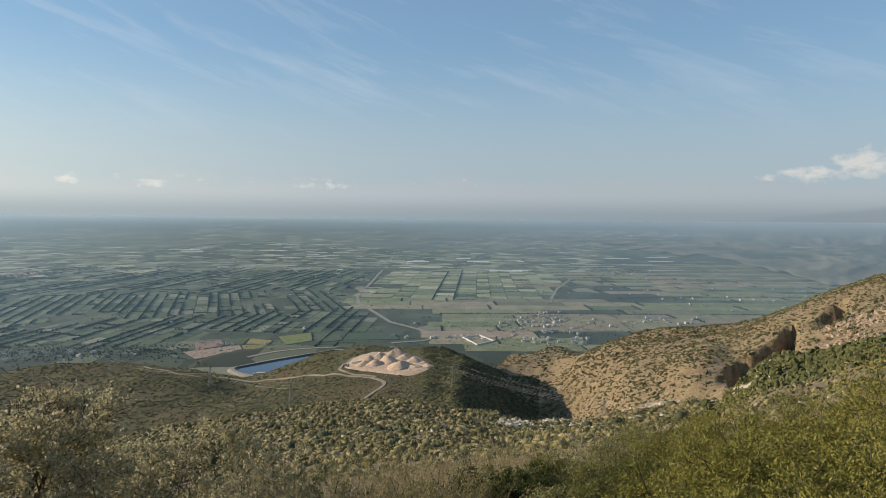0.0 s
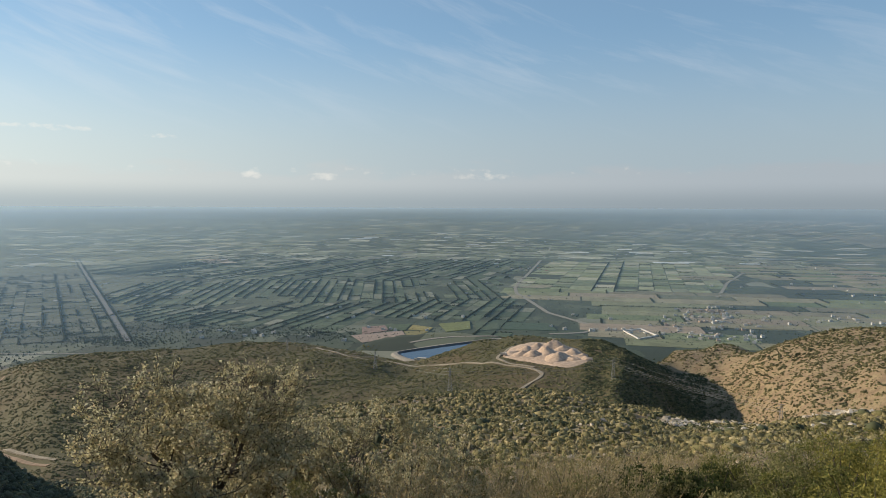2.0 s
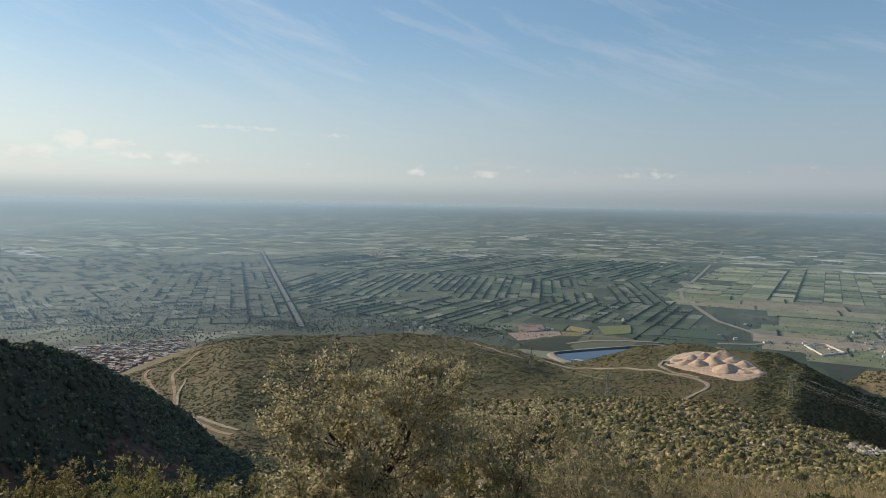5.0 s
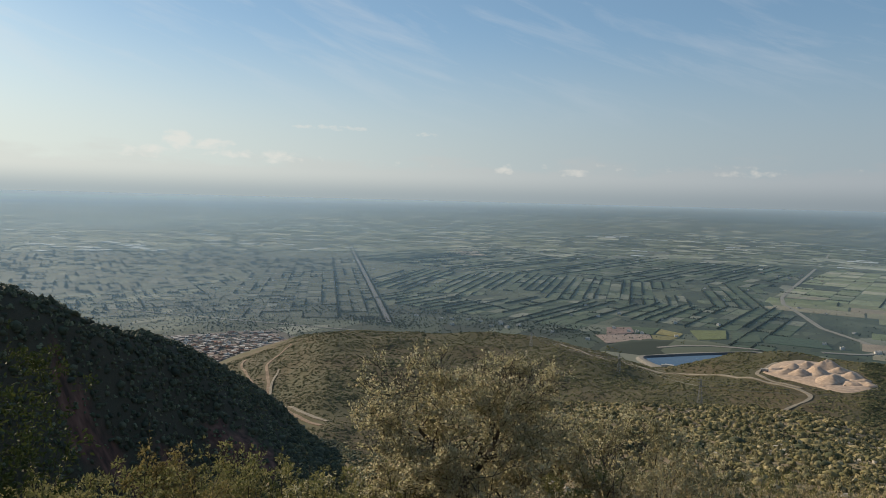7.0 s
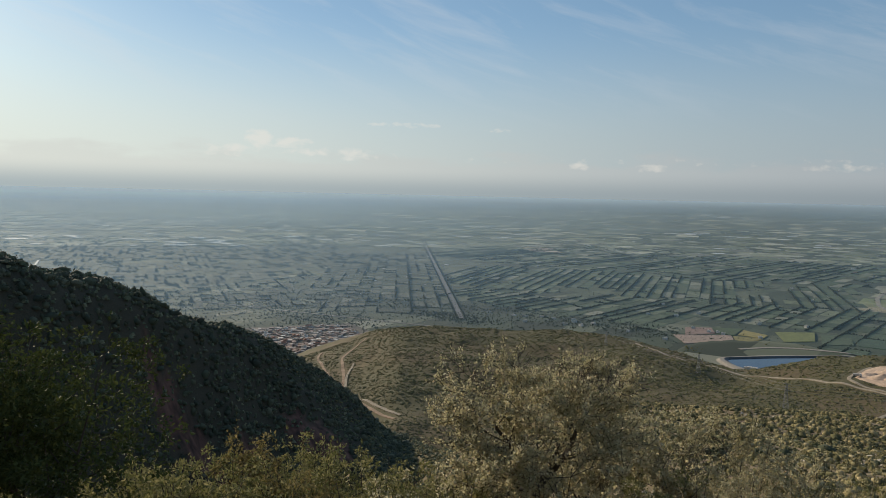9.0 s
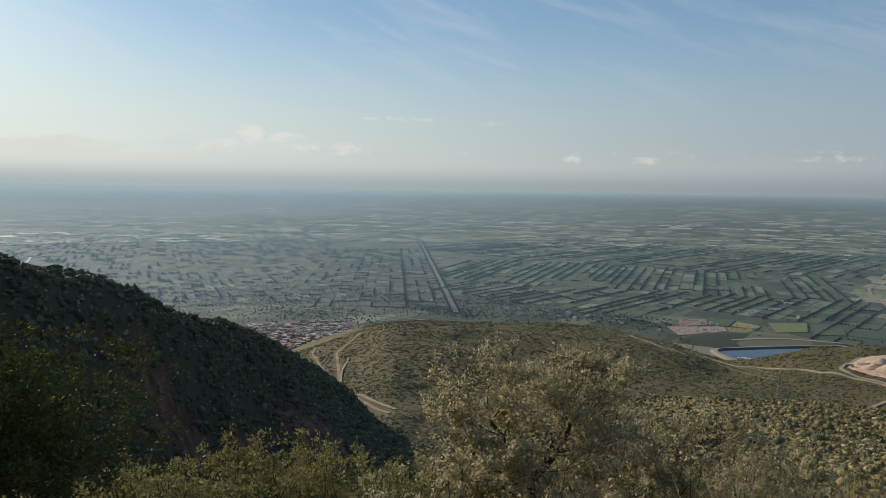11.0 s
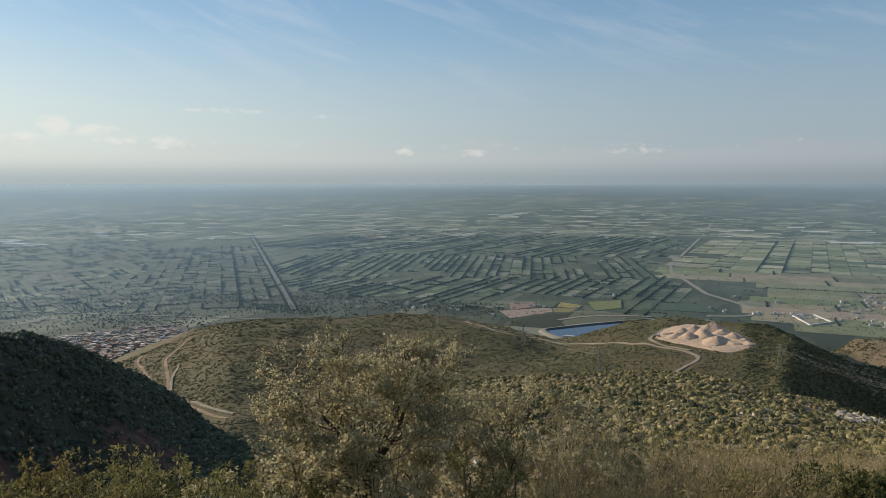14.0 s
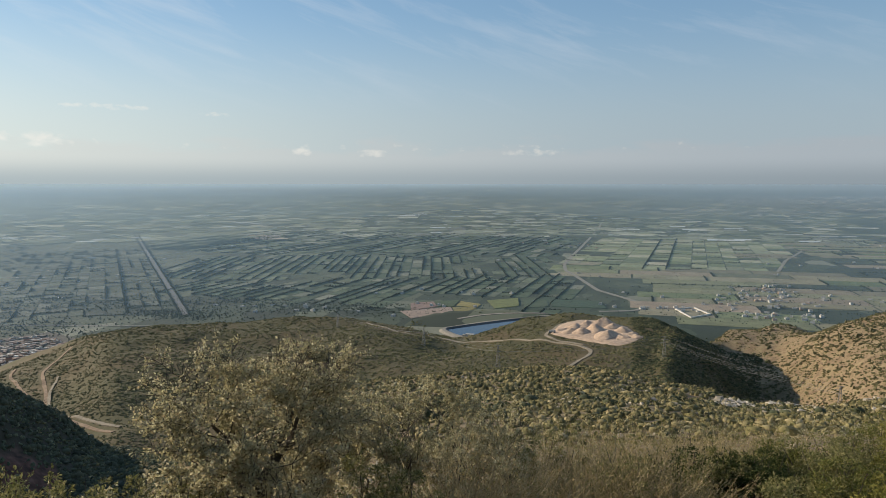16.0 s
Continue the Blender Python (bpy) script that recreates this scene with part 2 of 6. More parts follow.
def pieces_material(name, *tones, grain=0.25, scale=0.3, per_object=False, rough=0.95):
    """Alike pieces that differ in tone from one to the next, with a little grain."""
    m, add, mth, ramp, mix = material(name)
    pick = add("ShaderNodeObjectInfo").outputs["Random"] if per_object else add("ShaderNodeNewGeometry").outputs["Random Per Island"]
    c = ramp(pick, *[(i / max(1, len(tones) - 1), t) for i, t in enumerate(tones)])
    noise_ = add("ShaderNodeTexNoise", {"Vector": add("ShaderNodeNewGeometry").outputs["Position"], "Scale": scale, "Detail": 3.0}).outputs[0]
    c = mix(1.0, c, ramp(noise_, (0.25, (1 - grain,) * 3), (0.75, (1 + grain,) * 3)), "MULTIPLY")
    surface(add, c, rough)
    return m


def plot_material(colour):
    m, add, mth, ramp, mix = material("plot")
    w = add("ShaderNodeTexNoise", {"Vector": add("ShaderNodeNewGeometry").outputs["Position"], "Scale": 0.06, "Detail": 4.0}).outputs[0]
    c = mix(1.0, (*colour, 1.0), ramp(w, (0.3, (0.8,) * 3), (0.7, (1.2,) * 3)), "MULTIPLY")
    surface(add, c, 0.95)
    return m


FIELD_TONES = ((0.027, 0.053, 0.029), (0.077, 0.110, 0.061), (0.043, 0.074, 0.040), (0.135, 0.162, 0.097), (0.056, 0.088, 0.048), (0.031, 0.059, 0.034), (0.216, 0.221, 0.163), (0.049, 0.080, 0.044))
M_FIELD = pieces_material("field", *FIELD_TONES, scale=0.05)
M_FIELD_SINGLE = pieces_material("field", *FIELD_TONES, scale=0.05, per_object=True)
M_FIELD_DULL = pieces_material("field", (0.017, 0.033, 0.023), (0.030, 0.049, 0.033), (0.046, 0.066, 0.043), (0.024, 0.041, 0.027), (0.106, 0.119, 0.094), (0.020, 0.036, 0.026), scale=0.05)
M_CHEQUER = pieces_material("field", (0.061, 0.095, 0.045), (0.279, 0.302, 0.172), (0.109, 0.154, 0.070), (0.437, 0.414, 0.300), (0.073, 0.113, 0.057), (0.328, 0.337, 0.211), (0.182, 0.224, 0.108), scale=0.05)
M_MEADOW = pieces_material("field", (0.106, 0.146, 0.064), (0.179, 0.205, 0.100), (0.267, 0.232, 0.154), (0.133, 0.171, 0.072), (0.303, 0.239, 0.172), (0.089, 0.112, 0.064), scale=0.02)
M_FIELD_FAR = pieces_material("field", (0.02, 0.04, 0.03), (0.08, 0.105, 0.06), (0.24, 0.26, 0.17), (0.03, 0.05, 0.035), (0.13, 0.155, 0.09), (0.42, 0.42, 0.33), (0.016, 0.03, 0.024), scale=0.02)
M_PLASTIC = pieces_material("plastic_sheet", (0.55, 0.57, 0.58), (0.78, 0.80, 0.80), rough=0.5, grain=0.1)
M_BELT = pieces_material("tree_belt", (0.014, 0.025, 0.016), (0.03, 0.044, 0.024), (0.045, 0.06, 0.03), scale=0.5)
M_HEDGE = pieces_material("hedge", (0.009, 0.017, 0.009), (0.016, 0.026, 0.012), (0.026, 0.038, 0.017), scale=0.5)
M_TRACK = pieces_material("dust_track", (0.26, 0.24, 0.20), (0.26, 0.24, 0.20), scale=0.4)
M_HILL_TRACK = pieces_material("gravel_track", (0.24, 0.205, 0.155), (0.24, 0.205, 0.155), scale=0.4, grain=0.3)
M_ASPHALT = pieces_material("old_asphalt", (0.13, 0.13, 0.135), (0.13, 0.13, 0.135), scale=0.4)
M_WHITE_WALL = pieces_material("whitewash", (0.56, 0.54, 0.51), (0.56, 0.54, 0.51), scale=0.5, grain=0.12)
M_OCHRE_WALL = pieces_material("ochre_plaster", (0.42, 0.30, 0.22), (0.42, 0.30, 0.22), scale=0.5, grain=0.15)
M_PALE_ROOF = pieces_material("flat_roof", (0.45, 0.42, 0.38), (0.45, 0.42, 0.38), scale=0.5)
M_TILE_ROOF = pieces_material("tile_roof", (0.28, 0.12, 0.075), (0.28, 0.12, 0.075), scale=1.0)
M_DARK = pieces_material("window_dark", (0.02, 0.022, 0.025), (0.02, 0.022, 0.025), rough=0.2)
M_TOWN = pieces_material("town", (0.20, 0.125, 0.10), (0.30, 0.22, 0.185), (0.13, 0.105, 0.095), (0.42, 0.38, 0.35), (0.24, 0.16, 0.13), (0.32, 0.28, 0.26), (0.65, 0.62, 0.58), scale=0.3)
M_CITY = pieces_material("city", (0.312, 0.286, 0.260), (0.546, 0.520, 0.494), (0.715, 0.702, 0.676))
M_MOUNTAIN = pieces_material("far_mountain", (0.15, 0.148, 0.125), (0.15, 0.148, 0.125), scale=0.008, grain=0.5)
M_GRAVEL = pieces_material("gravel", (0.27, 0.245, 0.205), (0.27, 0.245, 0.205), scale=0.4)
M_LINING = pieces_material("lining", (0.07, 0.07, 0.068), (0.07, 0.07, 0.068), scale=0.3, rough=0.6)
M_SAND = pieces_material("sand", (0.44, 0.325, 0.24), (0.44, 0.325, 0.24), scale=0.35, grain=0.28)
M_RED_TRACK = pieces_material("red_earth", (0.215, 0.15, 0.10), (0.215, 0.15, 0.10), scale=0.25, grain=0.3)
M_STEEL = pieces_material("galvanised_steel", (0.22, 0.225, 0.23), (0.22, 0.225, 0.23), rough=0.55)
M_STONE = pieces_material("limestone", (0.24, 0.205, 0.15), (0.39, 0.345, 0.275), (0.48, 0.43, 0.36), (0.31, 0.265, 0.205), scale=1.2, grain=0.4)
M_PINK_STONE = pieces_material("pink_rock", (0.23, 0.165, 0.115), (0.34, 0.26, 0.19), (0.28, 0.205, 0.145), scale=0.5, grain=0.35)
M_RED_STONE = pieces_material("red_rock", (0.17, 0.125, 0.085), (0.27, 0.205, 0.14), (0.21, 0.155, 0.105), scale=0.5, grain=0.35)
M_SCRUB_FAR = pieces_material("scrub", (0.058, 0.070, 0.024), (0.095, 0.100, 0.035), (0.121, 0.110, 0.045), (0.072, 0.087, 0.027), (0.154, 0.131, 0.058), scale=1.5, grain=0.4)
M_SCRUB_DRY = pieces_material("scrub", (0.08, 0.075, 0.028), (0.14, 0.125, 0.052), (0.10, 0.092, 0.036), (0.06, 0.06, 0.02), (0.18, 0.15, 0.075), scale=1.5, grain=0.4)
M_SCRUB_GREEN = pieces_material("scrub", (0.05, 0.057, 0.016), (0.085, 0.088, 0.027), (0.065, 0.07, 0.02), (0.11, 0.105, 0.036), scale=1.5, grain=0.4)
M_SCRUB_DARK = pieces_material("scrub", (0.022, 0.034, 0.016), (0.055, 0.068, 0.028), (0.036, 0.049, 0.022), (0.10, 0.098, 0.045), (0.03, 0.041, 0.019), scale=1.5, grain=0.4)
M_SCRUB_BENCH = pieces_material("scrub", (0.081, 0.082, 0.034), (0.138, 0.124, 0.054), (0.107, 0.105, 0.042), (0.177, 0.144, 0.071), (0.091, 0.096, 0.040), scale=1.5, grain=0.4)
M_SCRUB_HILL = pieces_material("scrub", (0.062, 0.064, 0.028), (0.095, 0.092, 0.042), (0.078, 0.078, 0.034), (0.13, 0.115, 0.058), (0.05, 0.056, 0.024), scale=1.5, grain=0.4)
M_SCRUB_SPUR = pieces_material("scrub", (0.050, 0.066, 0.040), (0.117, 0.136, 0.079), (0.077, 0.097, 0.056), (0.179, 0.182, 0.113), (0.062, 0.077, 0.046), scale=1.0, grain=0.45)
M_SCRUB_NEAR = pieces_material("scrub", (0.070, 0.068, 0.024), (0.135, 0.122, 0.046), (0.18, 0.158, 0.07), (0.10, 0.095, 0.034), (0.24, 0.205, 0.11), (0.052, 0.053, 0.02), scale=2.0, grain=0.45)


def water_material():
    m, add, mth, ramp, mix = material("water")
    w = add("ShaderNodeTexNoise", {"Vector": add("ShaderNodeNewGeometry").outputs["Position"], "Scale": 0.25, "Detail": 3.0}).outputs[0]
    surface(add, (0.012, 0.028, 0.06, 1), 0.12, w, 0.05, 0.3)
    return m


M_WATER = water_material()


def tuft_material(name, *tones):
    """Leafy tufts: every bush has a tone of its own, and its sprays differ a little."""
    m, add, mth, ramp, mix = material(name)
    own = add("ShaderNodeAttribute", attribute_name="shade").outputs["Fac"]
    each = add("ShaderNodeNewGeometry").outputs["Random Per Island"]
    c = ramp(mth("ADD", mth("MULTIPLY", own, 0.78), mth("MULTIPLY", each, 0.22)), *[(i / (len(tones) - 1), t) for i, t in enumerate(tones)])
    surface(add, c, 0.9)
    return m


def leaf_material(*tones, through=0.45):
    """Leaves that differ one from the next and let some light through."""
    m, add, mth, ramp, mix = material("leaf")
    pick = add("ShaderNodeNewGeometry").outputs["Random Per Island"]
    c = ramp(pick, *[(i / (len(tones) - 1), t) for i, t in enumerate(tones)])
    b = add("ShaderNodeBsdfPrincipled", {"Base Color": c, "Roughness": 0.75, "Specular IOR Level": 0.2})
    t = add("ShaderNodeBsdfTranslucent", {"Color": c})
    s = add("ShaderNodeMixShader", {0: through, 1: b.outputs[0], 2: t.outputs[0]})
    add("ShaderNodeOutputMaterial", {0: s.outputs[0]})
    return m


M_SCRUB_SPRAY = tuft_material("scrub", (0.055, 0.055, 0.02), (0.10, 0.094, 0.035), (0.15, 0.133, 0.052), (0.21, 0.18, 0.08), (0.27, 0.225, 0.11), (0.36, 0.30, 0.17))
M_TUFT_DARK = tuft_material("scrub", (0.022, 0.03, 0.013), (0.045, 0.055, 0.022), (0.075, 0.08, 0.033))
M_TUFT_SPUR = tuft_material("scrub", (0.029, 0.037, 0.024), (0.044, 0.054, 0.034), (0.060, 0.072, 0.042), (0.084, 0.092, 0.055), (0.120, 0.120, 0.076))
M_BARK = pieces_material("bark", (0.042, 0.035, 0.028), (0.085, 0.071, 0.056), scale=12.0, grain=0.4)
M_STALK = pieces_material("dry_stalk", (0.32, 0.255, 0.15), (0.46, 0.38, 0.24), (0.24, 0.19, 0.11), scale=8.0)
M_LEAF_OAK = leaf_material((0.276, 0.261, 0.149), (0.463, 0.436, 0.273), (0.343, 0.320, 0.187), (0.619, 0.587, 0.422), (0.420, 0.349, 0.224), (0.298, 0.285, 0.161), (0.518, 0.489, 0.323), through=0.5)
M_LEAF_DULL = leaf_material((0.099, 0.110, 0.040), (0.187, 0.187, 0.074), (0.297, 0.275, 0.126), (0.132, 0.143, 0.050), (0.396, 0.352, 0.179), through=0.35)
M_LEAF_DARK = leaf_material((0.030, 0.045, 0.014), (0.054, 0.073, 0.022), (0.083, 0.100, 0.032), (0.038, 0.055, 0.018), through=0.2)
M_LEAF_YELLOW = leaf_material((0.144, 0.122, 0.041), (0.225, 0.189, 0.077), (0.108, 0.104, 0.041), (0.306, 0.252, 0.117), (0.162, 0.126, 0.054), through=0.35)
M_LEAF_GREEN = leaf_material((0.092, 0.105, 0.026), (0.167, 0.171, 0.048), (0.247, 0.228, 0.075), (0.127, 0.137, 0.037), (0.069, 0.082, 0.023), through=0.3)
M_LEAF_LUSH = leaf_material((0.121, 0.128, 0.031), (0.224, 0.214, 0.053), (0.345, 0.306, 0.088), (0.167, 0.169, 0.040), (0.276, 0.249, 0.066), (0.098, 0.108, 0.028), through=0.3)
M_LEAF_DRY = leaf_material((0.30, 0.24, 0.11), (0.44, 0.36, 0.19), (0.22, 0.20, 0.085), (0.55, 0.45, 0.27), (0.26, 0.19, 0.10), (0.20, 0.20, 0.075), through=0.35)

# ---- the lie of the land ----
# The eye is at z = 0. The plain lies DROP metres below; past NEAR_PLAIN it is drawn together towards the eye, so that the horizon comes within reach.
DROP, NEAR_PLAIN, EDGE = 370.0, 2200.0, 4900.0


def squeeze(r):
    """How far out a place of the plain is set: past NEAR_PLAIN it lies on an even, gentle rise that meets eye level at EDGE."""
    r = np.maximum(np.asarray(r, float), 1e-6)
    k = DROP / (EDGE - NEAR_PLAIN)
    return np.where(r < NEAR_PLAIN, r, (DROP + NEAR_PLAIN * k) / (k + DROP / r))


def on_plain(x, y, h=0.0):
    """Places on the plain, from plan metres and the height above it."""
    x, y = np.asarray(x, float), np.asarray(y, float)
    r = np.hypot(x, y)
    s = squeeze(r) / np.maximum(r, 1e-6)
    return np.stack([x * s, y * s, (h - DROP) * s], -1)


def hashed(ix, iy, seed):
    n = (ix.astype(np.int64) * 374761393 + iy.astype(np.int64) * 668265263 + seed * 1274126177) & 0xFFFFFFFF
    n = ((n ^ (n >> 13)) * 1274126177) & 0xFFFFFFFF
    return ((n ^ (n >> 16)) & 0xFFFF) / 32767.5 - 1.0


def lattice(x, y, seed=0):
    """Smooth noise from -1 to 1."""
    ix, iy = np.floor(x), np.floor(y)
    fx, fy = x - ix, y - iy
    fx, fy = fx * fx * fx * (fx * (fx * 6 - 15) + 10), fy * fy * fy * (fy * (fy * 6 - 15) + 10)
    a, b, c, d = hashed(ix, iy, seed), hashed(ix + 1, iy, seed), hashed(ix, iy + 1, seed), hashed(ix + 1, iy + 1, seed)
    return (a + (b - a) * fx) * (1 - fy) + (c + (d - c) * fx) * fy


def fractal(x, y, size, octaves=4, seed=0):
    out, amp = 0.0, 1.0
    for k in range(octaves):
        out = out + amp * lattice(x / size * 2 ** k, y / size * 2 ** k, seed + k)
        amp *= 0.5
    return out


# Profiles of the mountain along bearings: (distance, height) of the brow, the slope below, the hollow, the near crest, the gully behind it,
# the bench, the far crest, its back and the toe on the plain.
PROFILES = {
    -110: ((10, 4), (40, 20), (100, 45), (200, 80), (300, 110), (450, 150), (650, 210), (1000, 200), (1700, 100)),
    -60: ((10, -2.6), (40, -5), (100, -9), (200, -10), (280, -20), (350, 0), (520, 25), (760, -60), (1600, -370)),
    -33: ((10, -4.2), (40, -10.0), (110, -18.5), (200, -29), (260, -48), (330, -47), (520, -34.5), (760, -130), (1600, -370)),
    -27: ((10, -4.4), (40, -11.8), (110, -23.5), (200, -35), (300, -66), (360, -63), (540, -61.5), (800, -160), (1600, -370)),
    -22: ((10, -4.6), (40, -13), (90, -25.5), (135, -34), (290, -95), (370, -84), (610, -86), (820, -190), (1600, -370)),
    -16: ((10, -4.8), (40, -13.8), (100, -29.5), (170, -46.5), (300, -112), (400, -105), (640, -103.7), (850, -200), (1600, -370)),
    -12.5: ((10, -4.7), (40, -14.2), (112, -34), (195, -56), (340, -130), (460, -138), (640, -122), (850, -175), (1600, -370)),
    -10.5: ((10, -4.6), (40, -14.5), (118, -36.5), (212, -61.5), (380, -150), (520, -157), (660, -149), (840, -160), (1600, -370)),
    -9: ((10, -4.6), (40, -14.8), (122, -38), (222, -65.5), (410, -162), (560, -168), (680, -165), (830, -163), (1600, -370)),
    -8: ((10, -4.6), (40, -15), (125, -39), (230, -68.5), (480, -172), (600, -171), (690, -168), (800, -165), (1600, -370)),
    -6: ((10, -4.8), (40, -15.5), (130, -41), (250, -73.5), (470, -165), (600, -160), (700, -169), (800, -168), (1600, -370)),
    -4.5: ((10, -4.9), (40, -15.8), (133, -41.5), (268, -77.5), (460, -150), (600, -146), (708, -157.5), (800, -176), (1600, -370)),
    -3: ((10, -5), (40, -16), (135, -42), (280, -80.5), (440, -138), (600, -136), (715, -149.5), (850, -220), (1600, -370)),
    -1.5: ((10, -5.1), (40, -16.1), (138, -42.5), (290, -83), (420, -126), (600, -131), (722, -142.3), (890, -238), (1600, -370)),
    0: ((10, -5.2), (40, -16.2), (140, -43), (300, -85), (400, -123), (500, -133), (730, -137.5), (900, -235), (1600, -370)),
    5: ((10, -5.4), (40, -17), (140, -43), (320, -87), (400, -123), (500, -134), (740, -138), (900, -220), (1600, -370)),
    9: ((10, -5.6), (40, -17.3), (140, -43.5), (320, -88), (410, -127), (510, -136.5), (750, -145), (930, -240), (1600, -370)),
    12: ((10, -5.7), (40, -17.5), (140, -44), (320, -89.5), (420, -131), (520, -140), (760, -159), (960, -249), (1600, -370)),
    16: ((10, -5.9), (40, -18), (140, -45), (320, -92), (420, -136), (520, -143), (800, -181), (980, -251), (1600, -370)),
    22: ((10, -6.1), (40, -18.5), (140, -47), (320, -95), (430, -146), (530, -151), (830, -170), (1000, -254), (1600, -370)),
    28: ((10, -6.3), (40, -19.5), (140, -50), (300, -95), (430, -153), (540, -159), (860, -167), (1050, -262), (1600, -370)),
    36: ((10, -6.5), (40, -21), (140, -60), (270, -100), (420, -165), (560, -171), (880, -171), (1050, -265), (1600, -370)),
    40: ((10, -6.5), (40, -21.5), (170, -85), (350, -132), (440, -167), (560, -171), (885, -172), (1050, -270), (1600, -370)),
    43: ((10, -6.5), (40, -22), (200, -105), (405, -145), (470, -167), (560, -170), (890, -174), (1050, -275), (1600, -370)),
    47: ((10, -6.4), (40, -22), (270, -126), (388, -120), (490, -172), (660, -187), (960, -203), (1170, -268), (1400, -370)),
    51: ((10, -6.3), (40, -22), (265, -121), (370, -94), (520, -185), (760, -203), (1000, -232), (1170, -272), (1400, -370)),
    55: ((10, -6.2), (40, -21.5), (255, -113), (345, -71.5), (500, -185), (760, -220), (1000, -265), (1170, -310), (1400, -370)),
    62: ((10, -5.8), (40, -20), (225, -99), (295, -47.8), (480, -170), (760, -240), (1000, -290), (1170, -330), (1400, -370)),
    70: ((10, -5), (40, -17), (190, -78), (247, -27.8), (450, -150), (760, -240), (1000, -290), (1170, -330), (1400, -370)),
    80: ((10, -3.8), (40, -13), (170, -56), (225, -10), (420, -110), (760, -200), (1000, -260), (1170, -315), (1400, -370)),
    105: ((10, -1), (40, -3), (120, -12), (220, 10), (400, -20), (700, -60), (1000, -130), (1300, -260), (1700, -370)),
    150: ((10, 4), (40, 18), (100, 42), (200, 80), (300, 115), (450, 160), (650, 220), (1000, 230), (1700, 150)),
}
BEARINGS = np.array(sorted(PROFILES), float)
KNOTS = np.array([PROFILES[b] for b in sorted(PROFILES)], float)       # bearing, ring, (distance, height)


def smooth_across(az):
    """The profile's knots at bearings az, by a monotone cubic over the bearings."""
    x = np.concatenate([[BEARINGS[-1] - 360], BEARINGS, [BEARINGS[0] + 360]])
    v = np.concatenate([KNOTS[-1:], KNOTS, KNOTS[:1]])
    h = np.diff(x)[:, None, None]
    s = np.diff(v, axis=0) / h
    m = np.zeros_like(v)
    same = s[1:] * s[:-1] > 0
    m[1:-1] = np.where(same, 2 * s[1:] * s[:-1] / np.where(same, s[1:] + s[:-1], 1), 0)
    i = np.clip(np.searchsorted(x, az, side="right") - 1, 0, len(x) - 2)
    t = ((az - x[i]) / (x[i + 1] - x[i]))[:, None, None]
    hh = h[i]
    return ((1 + 2 * t) * (1 - t) ** 2) * v[i] + (t * (1 - t) ** 2) * hh * m[i] + (t * t * (3 - 2 * t)) * v[i + 1] + (t * t * (t - 1)) * hh * m[i + 1]


def smooth_along(knots, r):
    """Height at distance r on each row's own profile (rows alike in r and knots)."""
    n = len(r)
    x = np.concatenate([np.zeros((n, 1)), np.full((n, 1), 1.5), knots[:, :, 0], np.full((n, 1), 2300.0)], 1)
    z = np.concatenate([np.full((n, 1), -1.6), np.full((n, 1), -1.75), knots[:, :, 1], knots[:, -1:, 1]], 1)
    h = np.diff(x, axis=1)
    s = np.diff(z, axis=1) / h
    m = np.zeros_like(z)
    same = s[:, 1:] * s[:, :-1] > 0
    m[:, 1:-1] = np.where(same, 2 * s[:, 1:] * s[:, :-1] / np.where(same, s[:, 1:] + s[:, :-1], 1), 0)
    i = np.clip((x <= r[:, None]).sum(1) - 1, 0, x.shape[1] - 2)
    k = np.arange(n)
    t = np.clip((r - x[k, i]) / h[k, i], 0, 1)
    return (1 + 2 * t) * (1 - t) ** 2 * z[k, i] + t * (1 - t) ** 2 * h[k, i] * m[k, i] + t * t * (3 - 2 * t) * z[k, i + 1] + t * t * (t - 1) * h[k, i] * m[k, i + 1]


RESERVOIR = [(17.1, 1168), (16.3, 1128), (15.2, 1104), (13.0, 1118), (11.0, 1165), (9.4, 1220), (8.2, 1275), (8.6, 1300), (10.5, 1268), (13.5, 1220), (16.0, 1184)]   # bearing, distance of its rim
RESERVOIR_Z = -250.0
HOLLOWS = ((-22.6, -27.6, 350, 396, 455, 30), (-28.8, -30.8, 405, 436, 470, 18))     # bearings of its sides, distance of its near rim, of its far rim on either side, depth


def ease(t):
    t = np.clip(t, 0, 1)
    return t * t * (3 - 2 * t)



CLIFFS = ((60.5, 262, 3.4, 8), (49.5, 318, 3.0, 11), (55.0, 285, 1.5, 7))     # bare rock on the spur: bearing, distance, half-width in degrees, half-depth


def cliff(x, y):
    """1 on the spur's bare rock, 0 elsewhere."""
    r, az = np.hypot(x, y), np.degrees(np.arctan2(-x, y))
    k = np.zeros_like(r)
    for a, d, wa, wd in CLIFFS:
        k = np.maximum(k, 1.15 - np.sqrt(((az - a) / wa) ** 2 + ((r - d) / wd) ** 2) + 0.35 * lattice(az * 1.3, r / 9, 61))
    return ease(k * 3)


